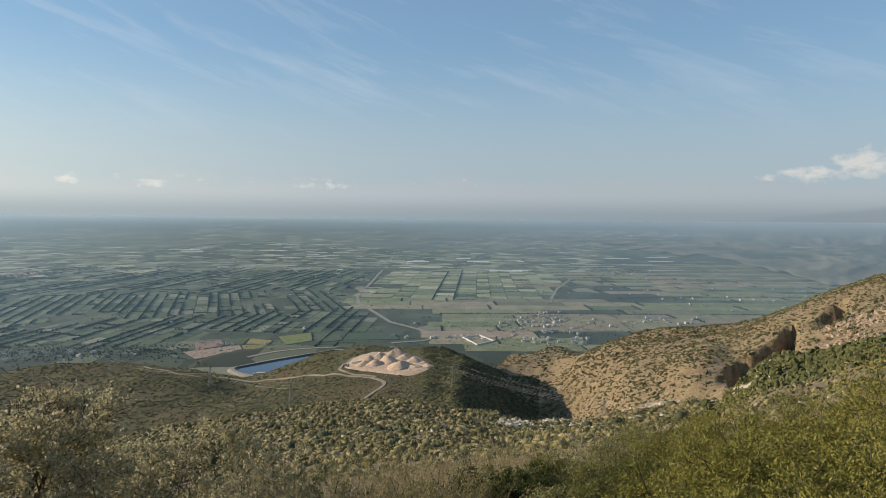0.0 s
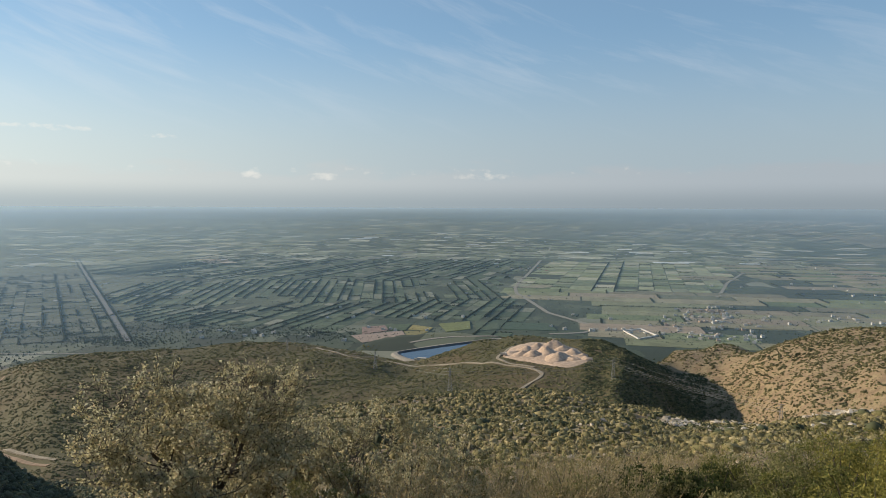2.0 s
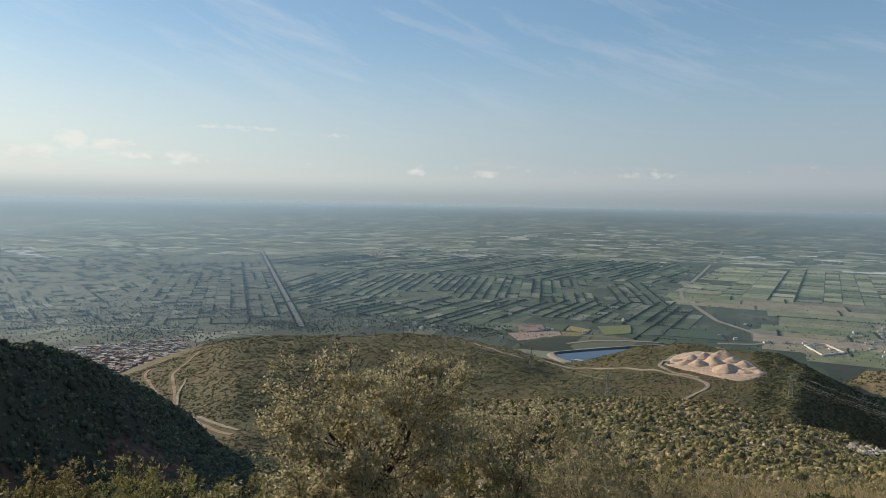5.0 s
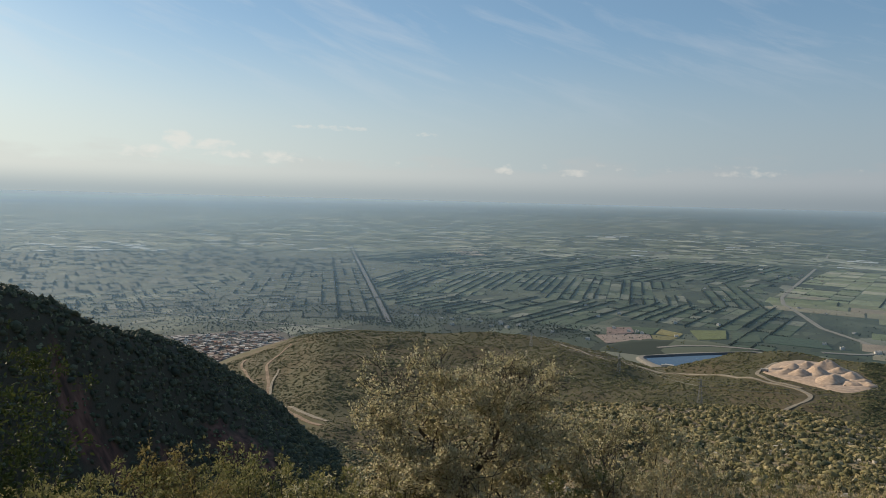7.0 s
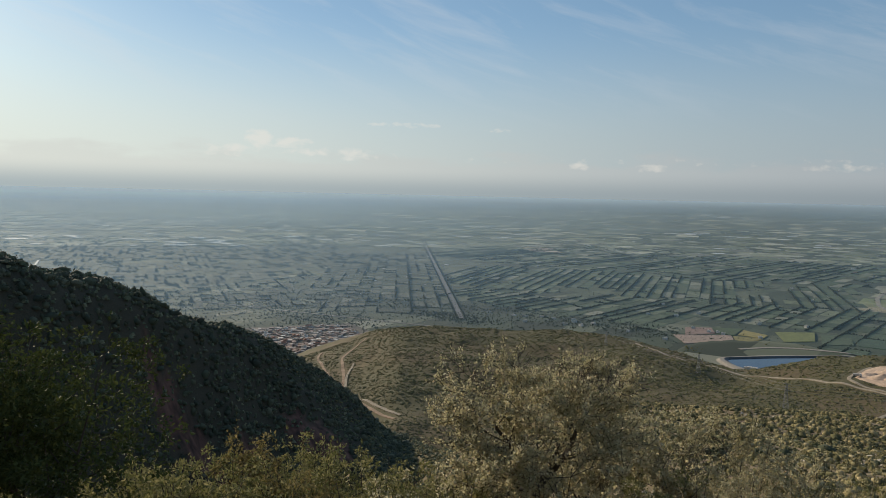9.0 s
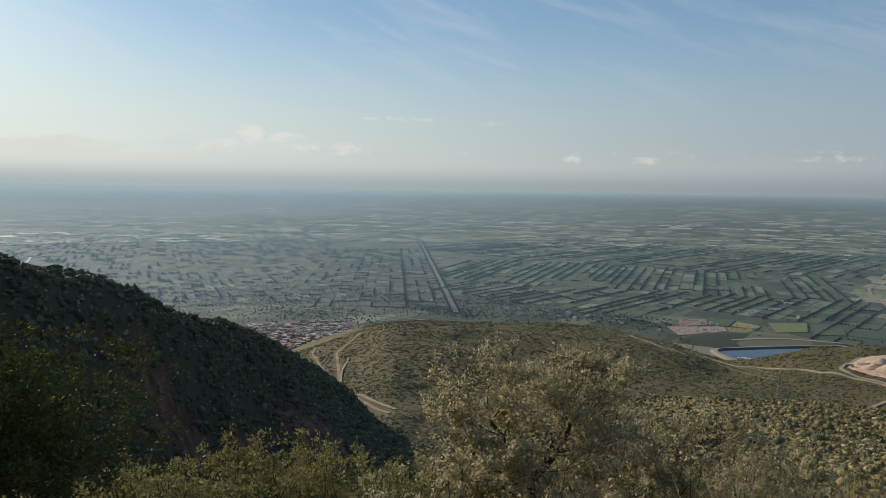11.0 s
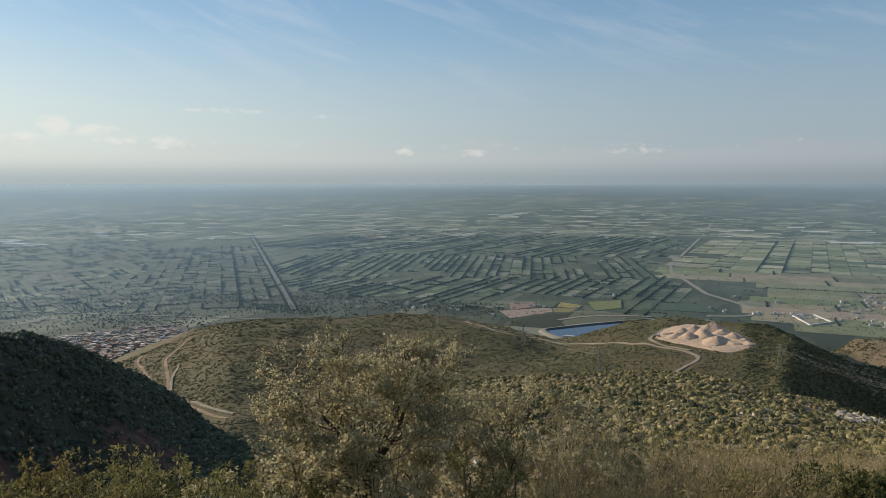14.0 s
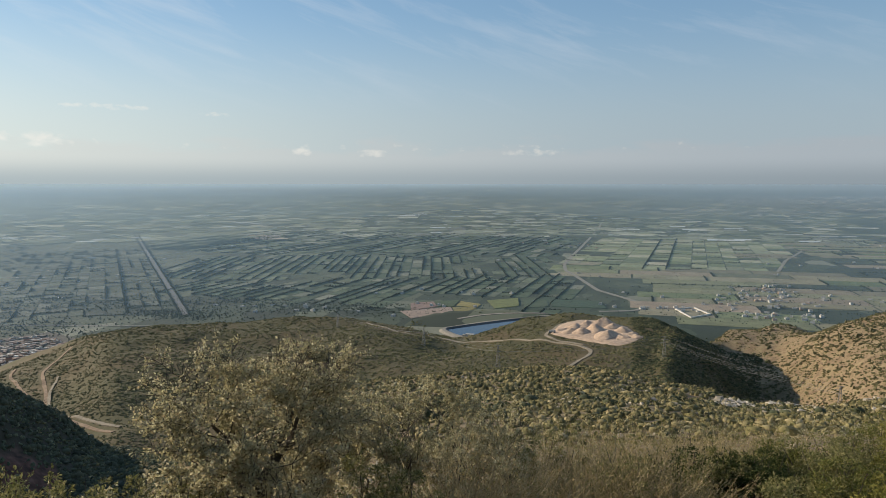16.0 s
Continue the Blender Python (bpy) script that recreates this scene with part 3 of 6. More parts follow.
def terrain(x, y):
    """The ground's height at plan places within the mountain's foot, roughness and works included."""
    x, y = np.asarray(x, float), np.asarray(y, float)
    r, az = np.hypot(x, y), np.degrees(np.arctan2(-x, y))
    knots = smooth_across(az)
    crest = knots[:, 3, 0]
    z = smooth_along(knots, r)
    rough = np.clip((r - 3) / 60, 0, 1) * np.clip((1500 - r) / 300, 0, 1)
    z = z + rough * (fractal(x, y, 90, 4, 3) * (1.6 + 1.6 * np.clip((r - 350) / 200, 0, 1)) + fractal(x, y, 22, 3, 9) * 0.7 * np.clip(r / 150, 0.2, 1))
    # gullies that run down the left spur's face, below its crest
    face = np.clip((az - 45) / 8, 0, 1) * np.clip((r - 120) / 80, 0, 1) * np.clip((crest - 12 - r) / 30, 0, 1)
    z = z - face * 6 * np.abs(lattice(az / 4.2 + 3, r / 400, 21)) - face * 3 * np.abs(lattice(az / 1.7, r / 150, 22))
    # knobs and bush-grown ledges of the spur
    spur = ease((az - 43) / 5) * ease((95 - az) / 10) * ease((r - 130) / 60) * ease((470 - r) / 60)
    z = z + spur * (fractal(x, y, 38, 4, 71) * 2.6 + np.maximum(fractal(x, y, 11, 3, 75), -0.2) * 1.3)
    # the knoll beside them
    z = z + 8 * ease(1.25 - np.sqrt(((az + 20.4) / 2.6) ** 2 + ((r - 440) / 75) ** 2))
    # two steep rocky hollows in the right-hand hill
    for left, right, d0, d1, d2, cut in HOLLOWS:
        rag = 0.5 * lattice(r / 14, az * 0.9, 31)
        rim_ = d1 + (d2 - d1) * np.clip((left - az) / (left - right), 0, 1) + 7 * lattice(az * 1.6, r * 0, 33)
        k = ease((left + rag - az) / 0.6) * ease((az - right) / 0.5) * ease((r - d0) / 24) * ease((rim_ - r) / 9)
        z = z - cut * k
    # terrace of the reservoir
    d = np.hypot(x - bearing(12.8, 1215).x, y - bearing(12.8, 1215).y)
    k = np.clip((225 - d) / 75, 0, 1)
    k = k * k * (3 - 2 * k)
    z = z * (1 - k) + RESERVOIR_Z * k
    return z


def plan_at(az, d):
    return bearing(az, d).x, bearing(az, d).y

# ---- ground: one sheet from underfoot to the horizon ----
def np_mesh(name, verts, faces, uv=None):
    """A mesh from arrays; faces all alike (n x 3 or n x 4)."""
    verts, faces = np.asarray(verts, np.float32), np.asarray(faces, np.int32)
    me = bpy.data.meshes.new(name)
    k = faces.shape[1]
    me.vertices.add(len(verts))
    me.vertices.foreach_set("co", verts.ravel())
    me.loops.add(faces.size)
    me.loops.foreach_set("vertex_index", faces.ravel())
    me.polygons.add(len(faces))
    me.polygons.foreach_set("loop_start", np.arange(0, faces.size, k, dtype=np.int32))
    if uv is not None:
        layer = me.uv_layers.new(name="plan")
        layer.data.foreach_set("uv", np.asarray(uv, np.float32)[faces.ravel()].ravel())
    me.polygons.foreach_set("use_smooth", np.zeros(len(faces), bool))
    me.update(calc_edges=True)
    return me


def smooth(me):
    me.polygons.foreach_set("use_smooth", np.ones(len(me.polygons), bool))
    return me


az_line = np.concatenate([np.arange(-180, -40, 2.0), np.arange(-40, 82, 0.32), np.arange(82, 180, 2.0)])
r_near = np.concatenate([[0.05], np.geomspace(0.6, 60, 60), np.geomspace(61.5, 1750, 190)])
r_far = np.concatenate([np.linspace(1800, 2600, 14), np.geomspace(2700, 150000, 70)])
A, RN = np.meshgrid(az_line, r_near, indexing="ij")
xs, ys = -RN * np.sin(np.radians(A)), RN * np.cos(np.radians(A))
zn = terrain(xs.ravel(), ys.ravel()).reshape(xs.shape)
A2, RF = np.meshgrid(az_line, r_far, indexing="ij")
far = on_plain(-RF * np.sin(np.radians(A2)), RF * np.cos(np.radians(A2)))
behind = np.clip((np.abs(((A2 - 12 + 180) % 360) - 180) - 100) / 15, 0, 1)       # mountains behind the camera
far[..., 2] += behind * (squeeze(RF) * 0.1 + 300)
fade = np.clip((RN - 1450) / 300, 0, 1)
zn = zn * (1 - fade * (1 - np.clip((np.abs(((A - 12 + 180) % 360) - 180) - 95) / 15, 0, 1))) + -DROP * fade * (1 - np.clip((np.abs(((A - 12 + 180) % 360) - 180) - 95) / 15, 0, 1))
V = np.concatenate([np.stack([xs, ys, zn], -1), far], 1)
PLAN = np.concatenate([np.stack([xs, ys], -1), np.stack([-RF * np.sin(np.radians(A2)), RF * np.cos(np.radians(A2))], -1)], 1) / 1000
na, nr = V.shape[:2]
idx = np.arange(na * nr).reshape(na, nr)
nxt = np.roll(idx, -1, 0)
F = np.stack([idx[:, :-1], nxt[:, :-1], nxt[:, 1:], idx[:, 1:]], -1)[..., ::-1]
mid_r = np.concatenate([r_near, r_far])
ground_me = smooth(np_mesh("ground", V.reshape(-1, 3), F.reshape(-1, 4), PLAN.reshape(-1, 2)))
# the drawn-together plain is shaded as the level land that it is
lie = np.empty(len(ground_me.vertices) * 3, np.float32)
ground_me.vertex_normals.foreach_get("vector", lie)
lie = lie.reshape(na, nr, 3)
flat = np.clip((np.concatenate([RN, RF], 1) - 1900) / 300, 0, 1)[..., None] * np.concatenate([np.ones_like(A), 1 - behind], 1)[..., None]
lie = lie * (1 - flat) + np.array([0, 0, 1.0]) * flat
lie /= np.linalg.norm(lie, axis=-1, keepdims=True)
ground_me.normals_split_custom_set_from_vertices(lie.reshape(-1, 3).tolist())
ground_me.materials.append(M_HILL)
ground_me.materials.append(M_PLAIN)
slot = np.broadcast_to((mid_r[:-1] > 1120).astype(np.int32), (na, nr - 1)).ravel()
ground_me.polygons.foreach_set("material_index", np.ascontiguousarray(slot))
dry = np.where(RN > 630, np.clip((-A - 4) / 2.5, 0, 1), np.clip((-A - 7) / 5, 0, 1)) * np.clip((RN - 150) / 120, 0, 1) + 0.72 * np.clip((350 - RN) / 40, 0, 1) * np.maximum(np.clip((44 - A) / 6, 0, 1), np.clip((60 - RN) / 30, 0, 1))
dry = np.concatenate([np.clip(dry, 0, 1), np.zeros_like(A2)], 1)
ground_me.attributes.new("dryness", "FLOAT", "POINT").data.foreach_set("value", np.ascontiguousarray(dry.ravel(), np.float32))
bushy = ease((A - 43.5) / 2.5) * ease((480 - RN) / 40) * ease((RN - 70) / 50) + 0.8 * ease((-21 - A) / 1.5) * ease((RN - 110) / 25) * ease((305 - RN) / 20)
rock = cliff(xs.ravel(), ys.ravel()).reshape(xs.shape)
for label, near_part in (("bushy", bushy), ("rock", rock)):
    values = np.concatenate([np.clip(near_part, 0, 1), np.zeros_like(A2)], 1)
    ground_me.attributes.new(label, "FLOAT", "POINT").data.foreach_set("value", np.ascontiguousarray(values.ravel(), np.float32))
ground = tagged(new("ground", ground_me), "scrubby stony mountainside falling to a wide green farmed plain", "ground", kind="structure")

# ---- sheet that stands in for the haze over the plain ----
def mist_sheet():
    """One wide sheet that stands in for the haze in the air; it rises gently with the distance."""
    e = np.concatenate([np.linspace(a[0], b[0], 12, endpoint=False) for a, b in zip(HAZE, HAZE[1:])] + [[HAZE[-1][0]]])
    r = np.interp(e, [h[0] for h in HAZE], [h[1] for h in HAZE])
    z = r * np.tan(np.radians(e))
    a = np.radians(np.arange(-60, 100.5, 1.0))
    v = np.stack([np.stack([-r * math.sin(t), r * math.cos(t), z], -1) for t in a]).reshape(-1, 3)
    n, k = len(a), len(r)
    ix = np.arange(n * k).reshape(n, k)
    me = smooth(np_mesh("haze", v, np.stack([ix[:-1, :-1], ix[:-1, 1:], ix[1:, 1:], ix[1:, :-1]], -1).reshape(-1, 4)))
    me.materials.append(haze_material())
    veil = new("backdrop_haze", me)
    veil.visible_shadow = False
    tagged(veil, "thin sheet painted as the bluish haze over the plain", "haze", kind="structure")


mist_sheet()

# ---- the plain: fields, hedges, roads, houses ----
rng = np.random.default_rng(7)


def part(name, me, mat, parent=None, label=""):
    if mat is not None:
        me.materials.append(mat)
    ob = new(name, me)
    ob.parent = parent
    return tagged(ob, label)


def level(me):
    """Shade a mesh on the plain as level ground."""
    smooth(me)
    me.normals_split_custom_set_from_vertices([(0.0, 0.0, 1.0)] * len(me.vertices))
    return me


def slabs(quads, top, bottom=-0.6):
    """Flat boxes on the plain from plan quads (n x 4 x 2): verts and faces."""
    q = np.asarray(quads, float)
    n = len(q)
    turn = ((q - np.roll(q, 1, 1))[..., 0] * (q + np.roll(q, 1, 1))[..., 1]).sum(1)
    q = np.where((turn > 0)[:, None, None], q[:, ::-1], q)
    top = np.broadcast_to(np.asarray(top, float), (n,))[:, None]
    v = np.concatenate([on_plain(q[..., 0], q[..., 1], top), on_plain(q[..., 0], q[..., 1], bottom)], 1)
    f = np.array([[0, 1, 2, 3], [0, 4, 5, 1], [1, 5, 6, 2], [2, 6, 7, 3], [3, 7, 4, 0]])
    return v.reshape(-1, 3), (f[None] + 8 * np.arange(n)[:, None, None]).reshape(-1, 4)


OCTA_F = np.array([(0, 1, 4), (1, 2, 4), (2, 3, 4), (3, 0, 4), (1, 0, 5), (2, 1, 5), (3, 2, 5), (0, 3, 5)])


def base_shape(level):
    bm = bmesh.new()
    bmesh.ops.create_icosphere(bm, subdivisions=level, radius=1.0)
    v = np.array([x.co[:] for x in bm.verts])
    f = np.array([[y.index for y in x.verts] for x in bm.faces])
    bm.free()
    return v, f


ICO20 = base_shape(1)
TUFT = (np.array([(1, 0, -0.35), (0, 1, -0.35), (-1, 0, -0.35), (0, -1, -0.35), (0, 0, 1.0)]), OCTA_F[:4])
_a, _b = np.arange(5) * 1.2566, np.arange(3) * 2.0944 + 0.3
DOME = (np.concatenate([np.stack([0.95 * np.cos(_a), 0.95 * np.sin(_a), np.full(5, -0.35)], -1), np.stack([0.6 * np.cos(_b), 0.6 * np.sin(_b), np.full(3, 0.75)], -1)]),
        np.array([(0, 1, 5), (1, 6, 5), (1, 2, 6), (2, 3, 6), (3, 7, 6), (3, 4, 7), (4, 0, 7), (0, 5, 7), (5, 6, 7)]))


def clump_of(parts):
    """A bush of a few leaning domes of unlike size, as one base shape."""
    vs, fs, k = [], [], 0
    for x, y, z, w, h in parts:
        vs.append(DOME[0] * (w, w, h) + (x, y, z))
        fs.append(DOME[1] + k)
        k += len(DOME[0])
    return np.concatenate(vs), np.concatenate(fs)


CLUMP = clump_of(((0.0, 0.1, 0.05, 0.72, 0.95), (0.55, -0.2, -0.05, 0.5, 0.68), (-0.55, -0.1, -0.08, 0.52, 0.6), (0.05, -0.5, -0.1, 0.45, 0.5)))


def blobs(centres, wide, high, shape, rough=0.3, gen=rng):
    """Many uneven lumps, all of one base shape, each an island."""
    v, f = shape
    c = np.asarray(centres, float)
    n, m = len(c), len(v)
    turn = gen.uniform(0, 2 * np.pi, n)
    ca, sa = np.cos(turn)[:, None], np.sin(turn)[:, None]
    k = 1 + rough * gen.uniform(-1, 1, (n, m))
    x, y, z = v[:, 0] * k, v[:, 1] * k, v[:, 2] * k
    wide, high = np.broadcast_to(wide, (n,))[:, None], np.broadcast_to(high, (n,))[:, None]
    stretch = gen.uniform(0.75, 1.3, (n, 1))
    p = np.stack([(x * ca - y * sa) * wide * stretch, (x * sa + y * ca) * wide / stretch, z * high], -1) + c[:, None]
    return p.reshape(-1, 3), (f[None] + m * np.arange(n)[:, None, None]).reshape(-1, f.shape[1])


def joined(*parts):
    vs, fs, k = [], [], 0
    for v, f in parts:
        vs.append(v)
        fs.append(f + k)
        k += len(v)
    return np.concatenate(vs), np.concatenate(fs)


ROAD = np.array([(-520, 7400), (-455, 6000), (-430, 5060), (-410, 4045), (-402, 3500), (-395, 3174), (-360, 2950), (-309, 2817), (-186, 2437), (-80, 2280), (-38, 2215), (-22, 2165), (-26, 2110), (-50, 2068), (-85, 2045), (-150, 2020)], float)
AVENUE = np.array([(-1262, 1620), (-1292, 1651), (-3746, 4254)], float)


def road_x(y):
    return np.interp(y, ROAD[::-1, 1], ROAD[::-1, 0])


def avenue_x(y):
    return -1292 - (y - 1651) * 0.943


def edge_low(x):
    return 2417 + (x + 1179) * 0.434


def edge_high(x):
    return 3182 + (x + 1682) * 0.30


def block(centre, turn, across, along, pitch, length, keep, hedge=0.9, gap=5.0, fill=0.85, gen=rng, sprinkle=0.0):
    """Long narrow parcels in columns that run `turn` degrees to the left of straight ahead, and the hedge lines between them."""
    c, s = math.cos(radians(turn)), math.sin(radians(turn))

    def place(u, v):
        return centre[0] + u * c - v * s, centre[1] + u * s + v * c

    quads, hedges = [], []
    u = -across / 2
    while u < across / 2:
        w = pitch * gen.uniform(0.8, 1.25)
        v = -along / 2 + gen.uniform(-40, 0)
        lined = gen.random() < hedge
        while v < along / 2:
            ln = gen.uniform(*length)
            x, y = place(u + w / 2, v + ln / 2)
            if keep(x, y) and float(lattice(np.array([x / 260.0]), np.array([y / 420.0]), 17)[0]) > -0.72:
                if gen.random() < fill:
                    quads.append([place(u + gap / 2, v + gap), place(u + w - gap / 2, v + gap), place(u + w - gap / 2, v + ln - gap), place(u + gap / 2, v + ln - gap)])
                if lined and gen.random() < 0.9 or gen.random() < sprinkle:
                    hedges.append((*place(u, v), *place(u, v + ln)))
                if gen.random() < 0.25:
                    hedges.append((*place(u, v), *place(u + w, v)))
            v += ln
        u += w
    return quads, hedges


def hedge_lumps(lines, step=5.5, size=4.1, gen=rng):
    pts = []
    for x0, y0, x1, y1 in lines:
        n = max(2, int(math.hypot(x1 - x0, y1 - y0) / step))
        t = (np.arange(n) + gen.uniform(-0.3, 0.3, n)) / n
        pts.append(np.stack([x0 + (x1 - x0) * t, y0 + (y1 - y0) * t], -1) + gen.normal(0, 0.9, (n, 2)))
    p = np.concatenate(pts)
    r = np.hypot(p[:, 0], p[:, 1])
    k = squeeze(r) / r
    w = size * gen.uniform(0.6, 1.35, len(p)) * k
    return blobs(on_plain(p[:, 0], p[:, 1], 1.5), w, w * gen.uniform(0.7, 1.2, len(p)), TUFT, 0.25, gen)


strips, strip_lines = block((-1000, 2250), -2, 1500, 1300, 44, (55, 150),
                            lambda x, y: y > 1880 - 0.12 * (x + 900) and y < edge_low(x) - 12 and x > avenue_x(y) + 35 and x < road_x(y) - 45 and not (-760 < x < -340 and y < 2235))
fan, fan_lines = block((-1300, 3000), 18, 1700, 1500, 43, (70, 200),
                       lambda x, y: edge_low(x) + 12 < y < edge_high(x) - 10 and x > avenue_x(y) + 40 and x < road_x(y) - 60)
upper, upper_lines = block((-1500, 4100), -5, 3000, 1900, 48, (60, 180),
                           lambda x, y: y > edge_high(x) + 12 and y < 4900 and x > avenue_x(y) + 40 and x < road_x(y) - 60, hedge=0.6, fill=0.75)
left_grid, left_lines = block((-2750, 2650), 43.3, 1350, 3300, 46, (60, 120),
                              lambda x, y: x < avenue_x(y) - 30 and x > avenue_x(y) - 520 - 0.1 * y and math.hypot(x, y) > 2150 and math.hypot(x, y) < 4300, hedge=0.06, gap=7, fill=0.8, sprinkle=0.3)
far_left, far_left_lines = block((-3600, 1900), 62, 2600, 3600, 38, (50, 150),
                                 lambda x, y: x < avenue_x(y) - 540 - 0.1 * y and math.hypot(x, y) > 2150, hedge=0.0, fill=0.5, sprinkle=0.15)
chequer, chequer_lines = block((290, 4000), -3, 1350, 1750, 88, (60, 150), lambda x, y: x > road_x(y) + 15 and y > 3150 and x < 480 + (y - 3180) * 0.22, hedge=0.12, gap=4, fill=0.97)
meadows, meadow_lines = block((900, 2550), -88, 1300, 2600, 110, (180, 460),
                              lambda x, y: x > road_x(y) + 40 and y > 1900 + 0.1 * x and y < 3140, hedge=0.18, gap=4, fill=0.95)
right_far, right_lines = block((2300, 4200), -86, 3400, 3000, 95, (120, 420), lambda x, y: x > 520 + (y - 3180) * 0.22 and y > 3140 and x < 3800, hedge=0.35, gap=4, fill=0.88)

ALL_LINES = [strip_lines, fan_lines, upper_lines, left_lines, far_left_lines, chequer_lines, meadow_lines, right_lines]
BLOCKS = ((strips, 1.0, M_FIELD), (fan, 1.0, M_FIELD), (upper, 1.0, M_FIELD), (left_grid, 1.0, M_FIELD_DULL), (far_left, 1.0, M_FIELD_DULL), (chequer, 1.0, M_CHEQUER), (meadows, 0.9, M_MEADOW), (right_far, 0.9, M_MEADOW))

# the parcels nearest the mountain are parts of the ground, the rest is one sheet each
ranked = sorted(strips + fan, key=lambda q: math.hypot(*q[0]))
near_parcels, kept_far = ranked[:240], ranked[240:]
for q in near_parcels:
    v, f = slabs([q], rng.uniform(0.6, 1.3))
    part("field", level(np_mesh("field", v, f)), M_FIELD_SINGLE, ground)
for quads, h, mat in (quads_of for quads_of in ((kept_far, 1.0, M_FIELD), *BLOCKS[2:]) if len(quads_of[0])):
    v, f = slabs(quads, h + rng.uniform(-0.3, 0.3, len(quads)))
    tagged(part("fields", level(np_mesh("fields", v, f)), mat), "patchwork of narrow green and fallow fields on the plain", "fields", kind="stuff")

far_quads = []
for _ in range(6500):
    az, d = rng.uniform(-42, 80), 370 / math.tan(radians(4.3 * rng.uniform(0.08, 1.0)))
    if az < -14 and d < 9000 or d < 4900 and -34 < az < 44:
        continue
    x, y = bearing(az, d).x, bearing(az, d).y
    w, ln, t = rng.uniform(50, 240) * max(1.0, d / 9000), rng.uniform(60, 300) * max(1.0, d / 7000), radians(rng.choice([-4, 18, 43, -20, 86]))
    c, s = math.cos(t), math.sin(t)
    far_quads.append([(x + u * c - v * s, y + u * s + v * c) for u, v in ((-w / 2, -ln / 2), (w / 2, -ln / 2), (w / 2, ln / 2), (-w / 2, ln / 2))])
v, f = slabs(far_quads, 1.6 + rng.uniform(-1, 1, len(far_quads)))
tagged(part("fields", level(np_mesh("fields", v, f)), M_FIELD_FAR), "distant fields fading into the mist", "fields", kind="stuff")

# fields with a colour of their own beside the reservoir, bare plots and plastic-covered plots
for corners, colour, words in (
        (((-719, 1987), (-660, 2035), (-622, 1955), (-678, 1876)), (0.24, 0.16, 0.13), "bare pinkish ploughed field"),
        (((-702, 1852), (-582, 1960), (-543, 1872), (-636, 1762)), (0.30, 0.225, 0.18), "bare pinkish ploughed field"),
        (((-660, 2047), (-587, 2084), (-575, 1967), (-619, 1957)), (0.05, 0.08, 0.035), "dark green crop field"),
        (((-570, 1983), (-579, 2067), (-506, 2036), (-504, 1983)), (0.25, 0.21, 0.07), "yellow flowering field"),
        (((-575, 1957), (-503, 1974), (-513, 1902), (-539, 1867)), (0.20, 0.175, 0.065), "yellow flowering field"),
        (((-504, 2107), (-418, 2181), (-389, 2044), (-448, 1976)), (0.15, 0.17, 0.055), "yellow-green crop field"),
        (((-400, 2170), (-330, 2190), (-300, 2060), (-366, 2010)), (0.06, 0.09, 0.05), "dark green crop field"),
        (((-320, 2190), (-160, 2200), (-130, 2080), (-290, 2060)), (0.04, 0.075, 0.045), "dark green crop field"),
        (((-2801, 4272), (-2590, 4390), (-2480, 4210), (-2650, 4090)), (0.42, 0.33, 0.24), "bare sandy field"),
        (((-2600, 4080), (-2450, 4190), (-2360, 4110), (-2490, 3990)), (0.36, 0.29, 0.22), "bare sandy field"),
        (((-3602, 3657), (-3480, 3830), (-3330, 3720), (-3440, 3560)), (0.35, 0.37, 0.38), "field under pale plastic sheeting"),
        (((380, 3900), (640, 4000), (700, 3800), (420, 3720)), (0.22, 0.20, 0.13), "pale fallow field"),
        (((-390, 3190), (-300, 3300), (-220, 3290), (-270, 3180)), (0.26, 0.23, 0.16), "pale fallow field")):
    v, f = slabs([corners], 1.9)
    part("field", level(np_mesh("field", v, f)), plot_material(colour), ground, words)

white = []
for _ in range(210):
    az, el = rng.uniform(-20, 75), rng.uniform(0.7, 4.4)
    d = 370 / math.tan(radians(el))
    p = bearing(az, d)
    w, ln = rng.uniform(20, 130), rng.uniform(12, 45)
    white.append([(p.x - w, p.y - ln), (p.x + w, p.y - ln * 0.6), (p.x + w, p.y + ln), (p.x - w, p.y + ln * 0.7)])
v, f = slabs(white, 4.0)
tagged(part("greenhouses", level(np_mesh("greenhouses", v, f)), M_PLASTIC), "long low greenhouses under white plastic, far out on the plain", "greenhouses", kind="stuff")

for lines in ALL_LINES:
    v, f = hedge_lumps(lines)
    tagged(part("hedges", np_mesh("hedges", v, f), M_HEDGE), "dark green hedgerows and windbreak trees between fields", "hedges", kind="stuff")

# trees strewn among the fields and round the villages
p = []
for cx, cy, sx, sy, n in ((350, 2450, 160, 200, 700), (-1330, 1620, 120, 40, 700), (-700, 2500, 600, 400, 700), (-2300, 1600, 500, 350, 120), (1500, 3300, 700, 500, 500), (200, 2050, 160, 60, 160), (-1080, 1840, 220, 70, 900), (-760, 1870, 150, 45, 350), (-1500, 1720, 260, 90, 700), (-1900, 1500, 300, 120, 600), (-1600, 1330, 200, 90, 900), (-2000, 1150, 250, 160, 700)):
    p.append(np.stack([rng.normal(cx, sx, n), rng.normal(cy, sy, n)], -1))
p = np.concatenate(p)
p = p[np.hypot(p[:, 0], p[:, 1]) > 1640]
w = rng.uniform(1.4, 3.0, len(p))
v, f = blobs(on_plain(p[:, 0], p[:, 1], 1.2), w, w * rng.uniform(0.8, 1.5, len(p)), TUFT, 0.25)
tagged(part("orchard_trees", np_mesh("orchard_trees", v, f), M_BELT), "small dark trees scattered among fields and houses", "trees", kind="stuff")


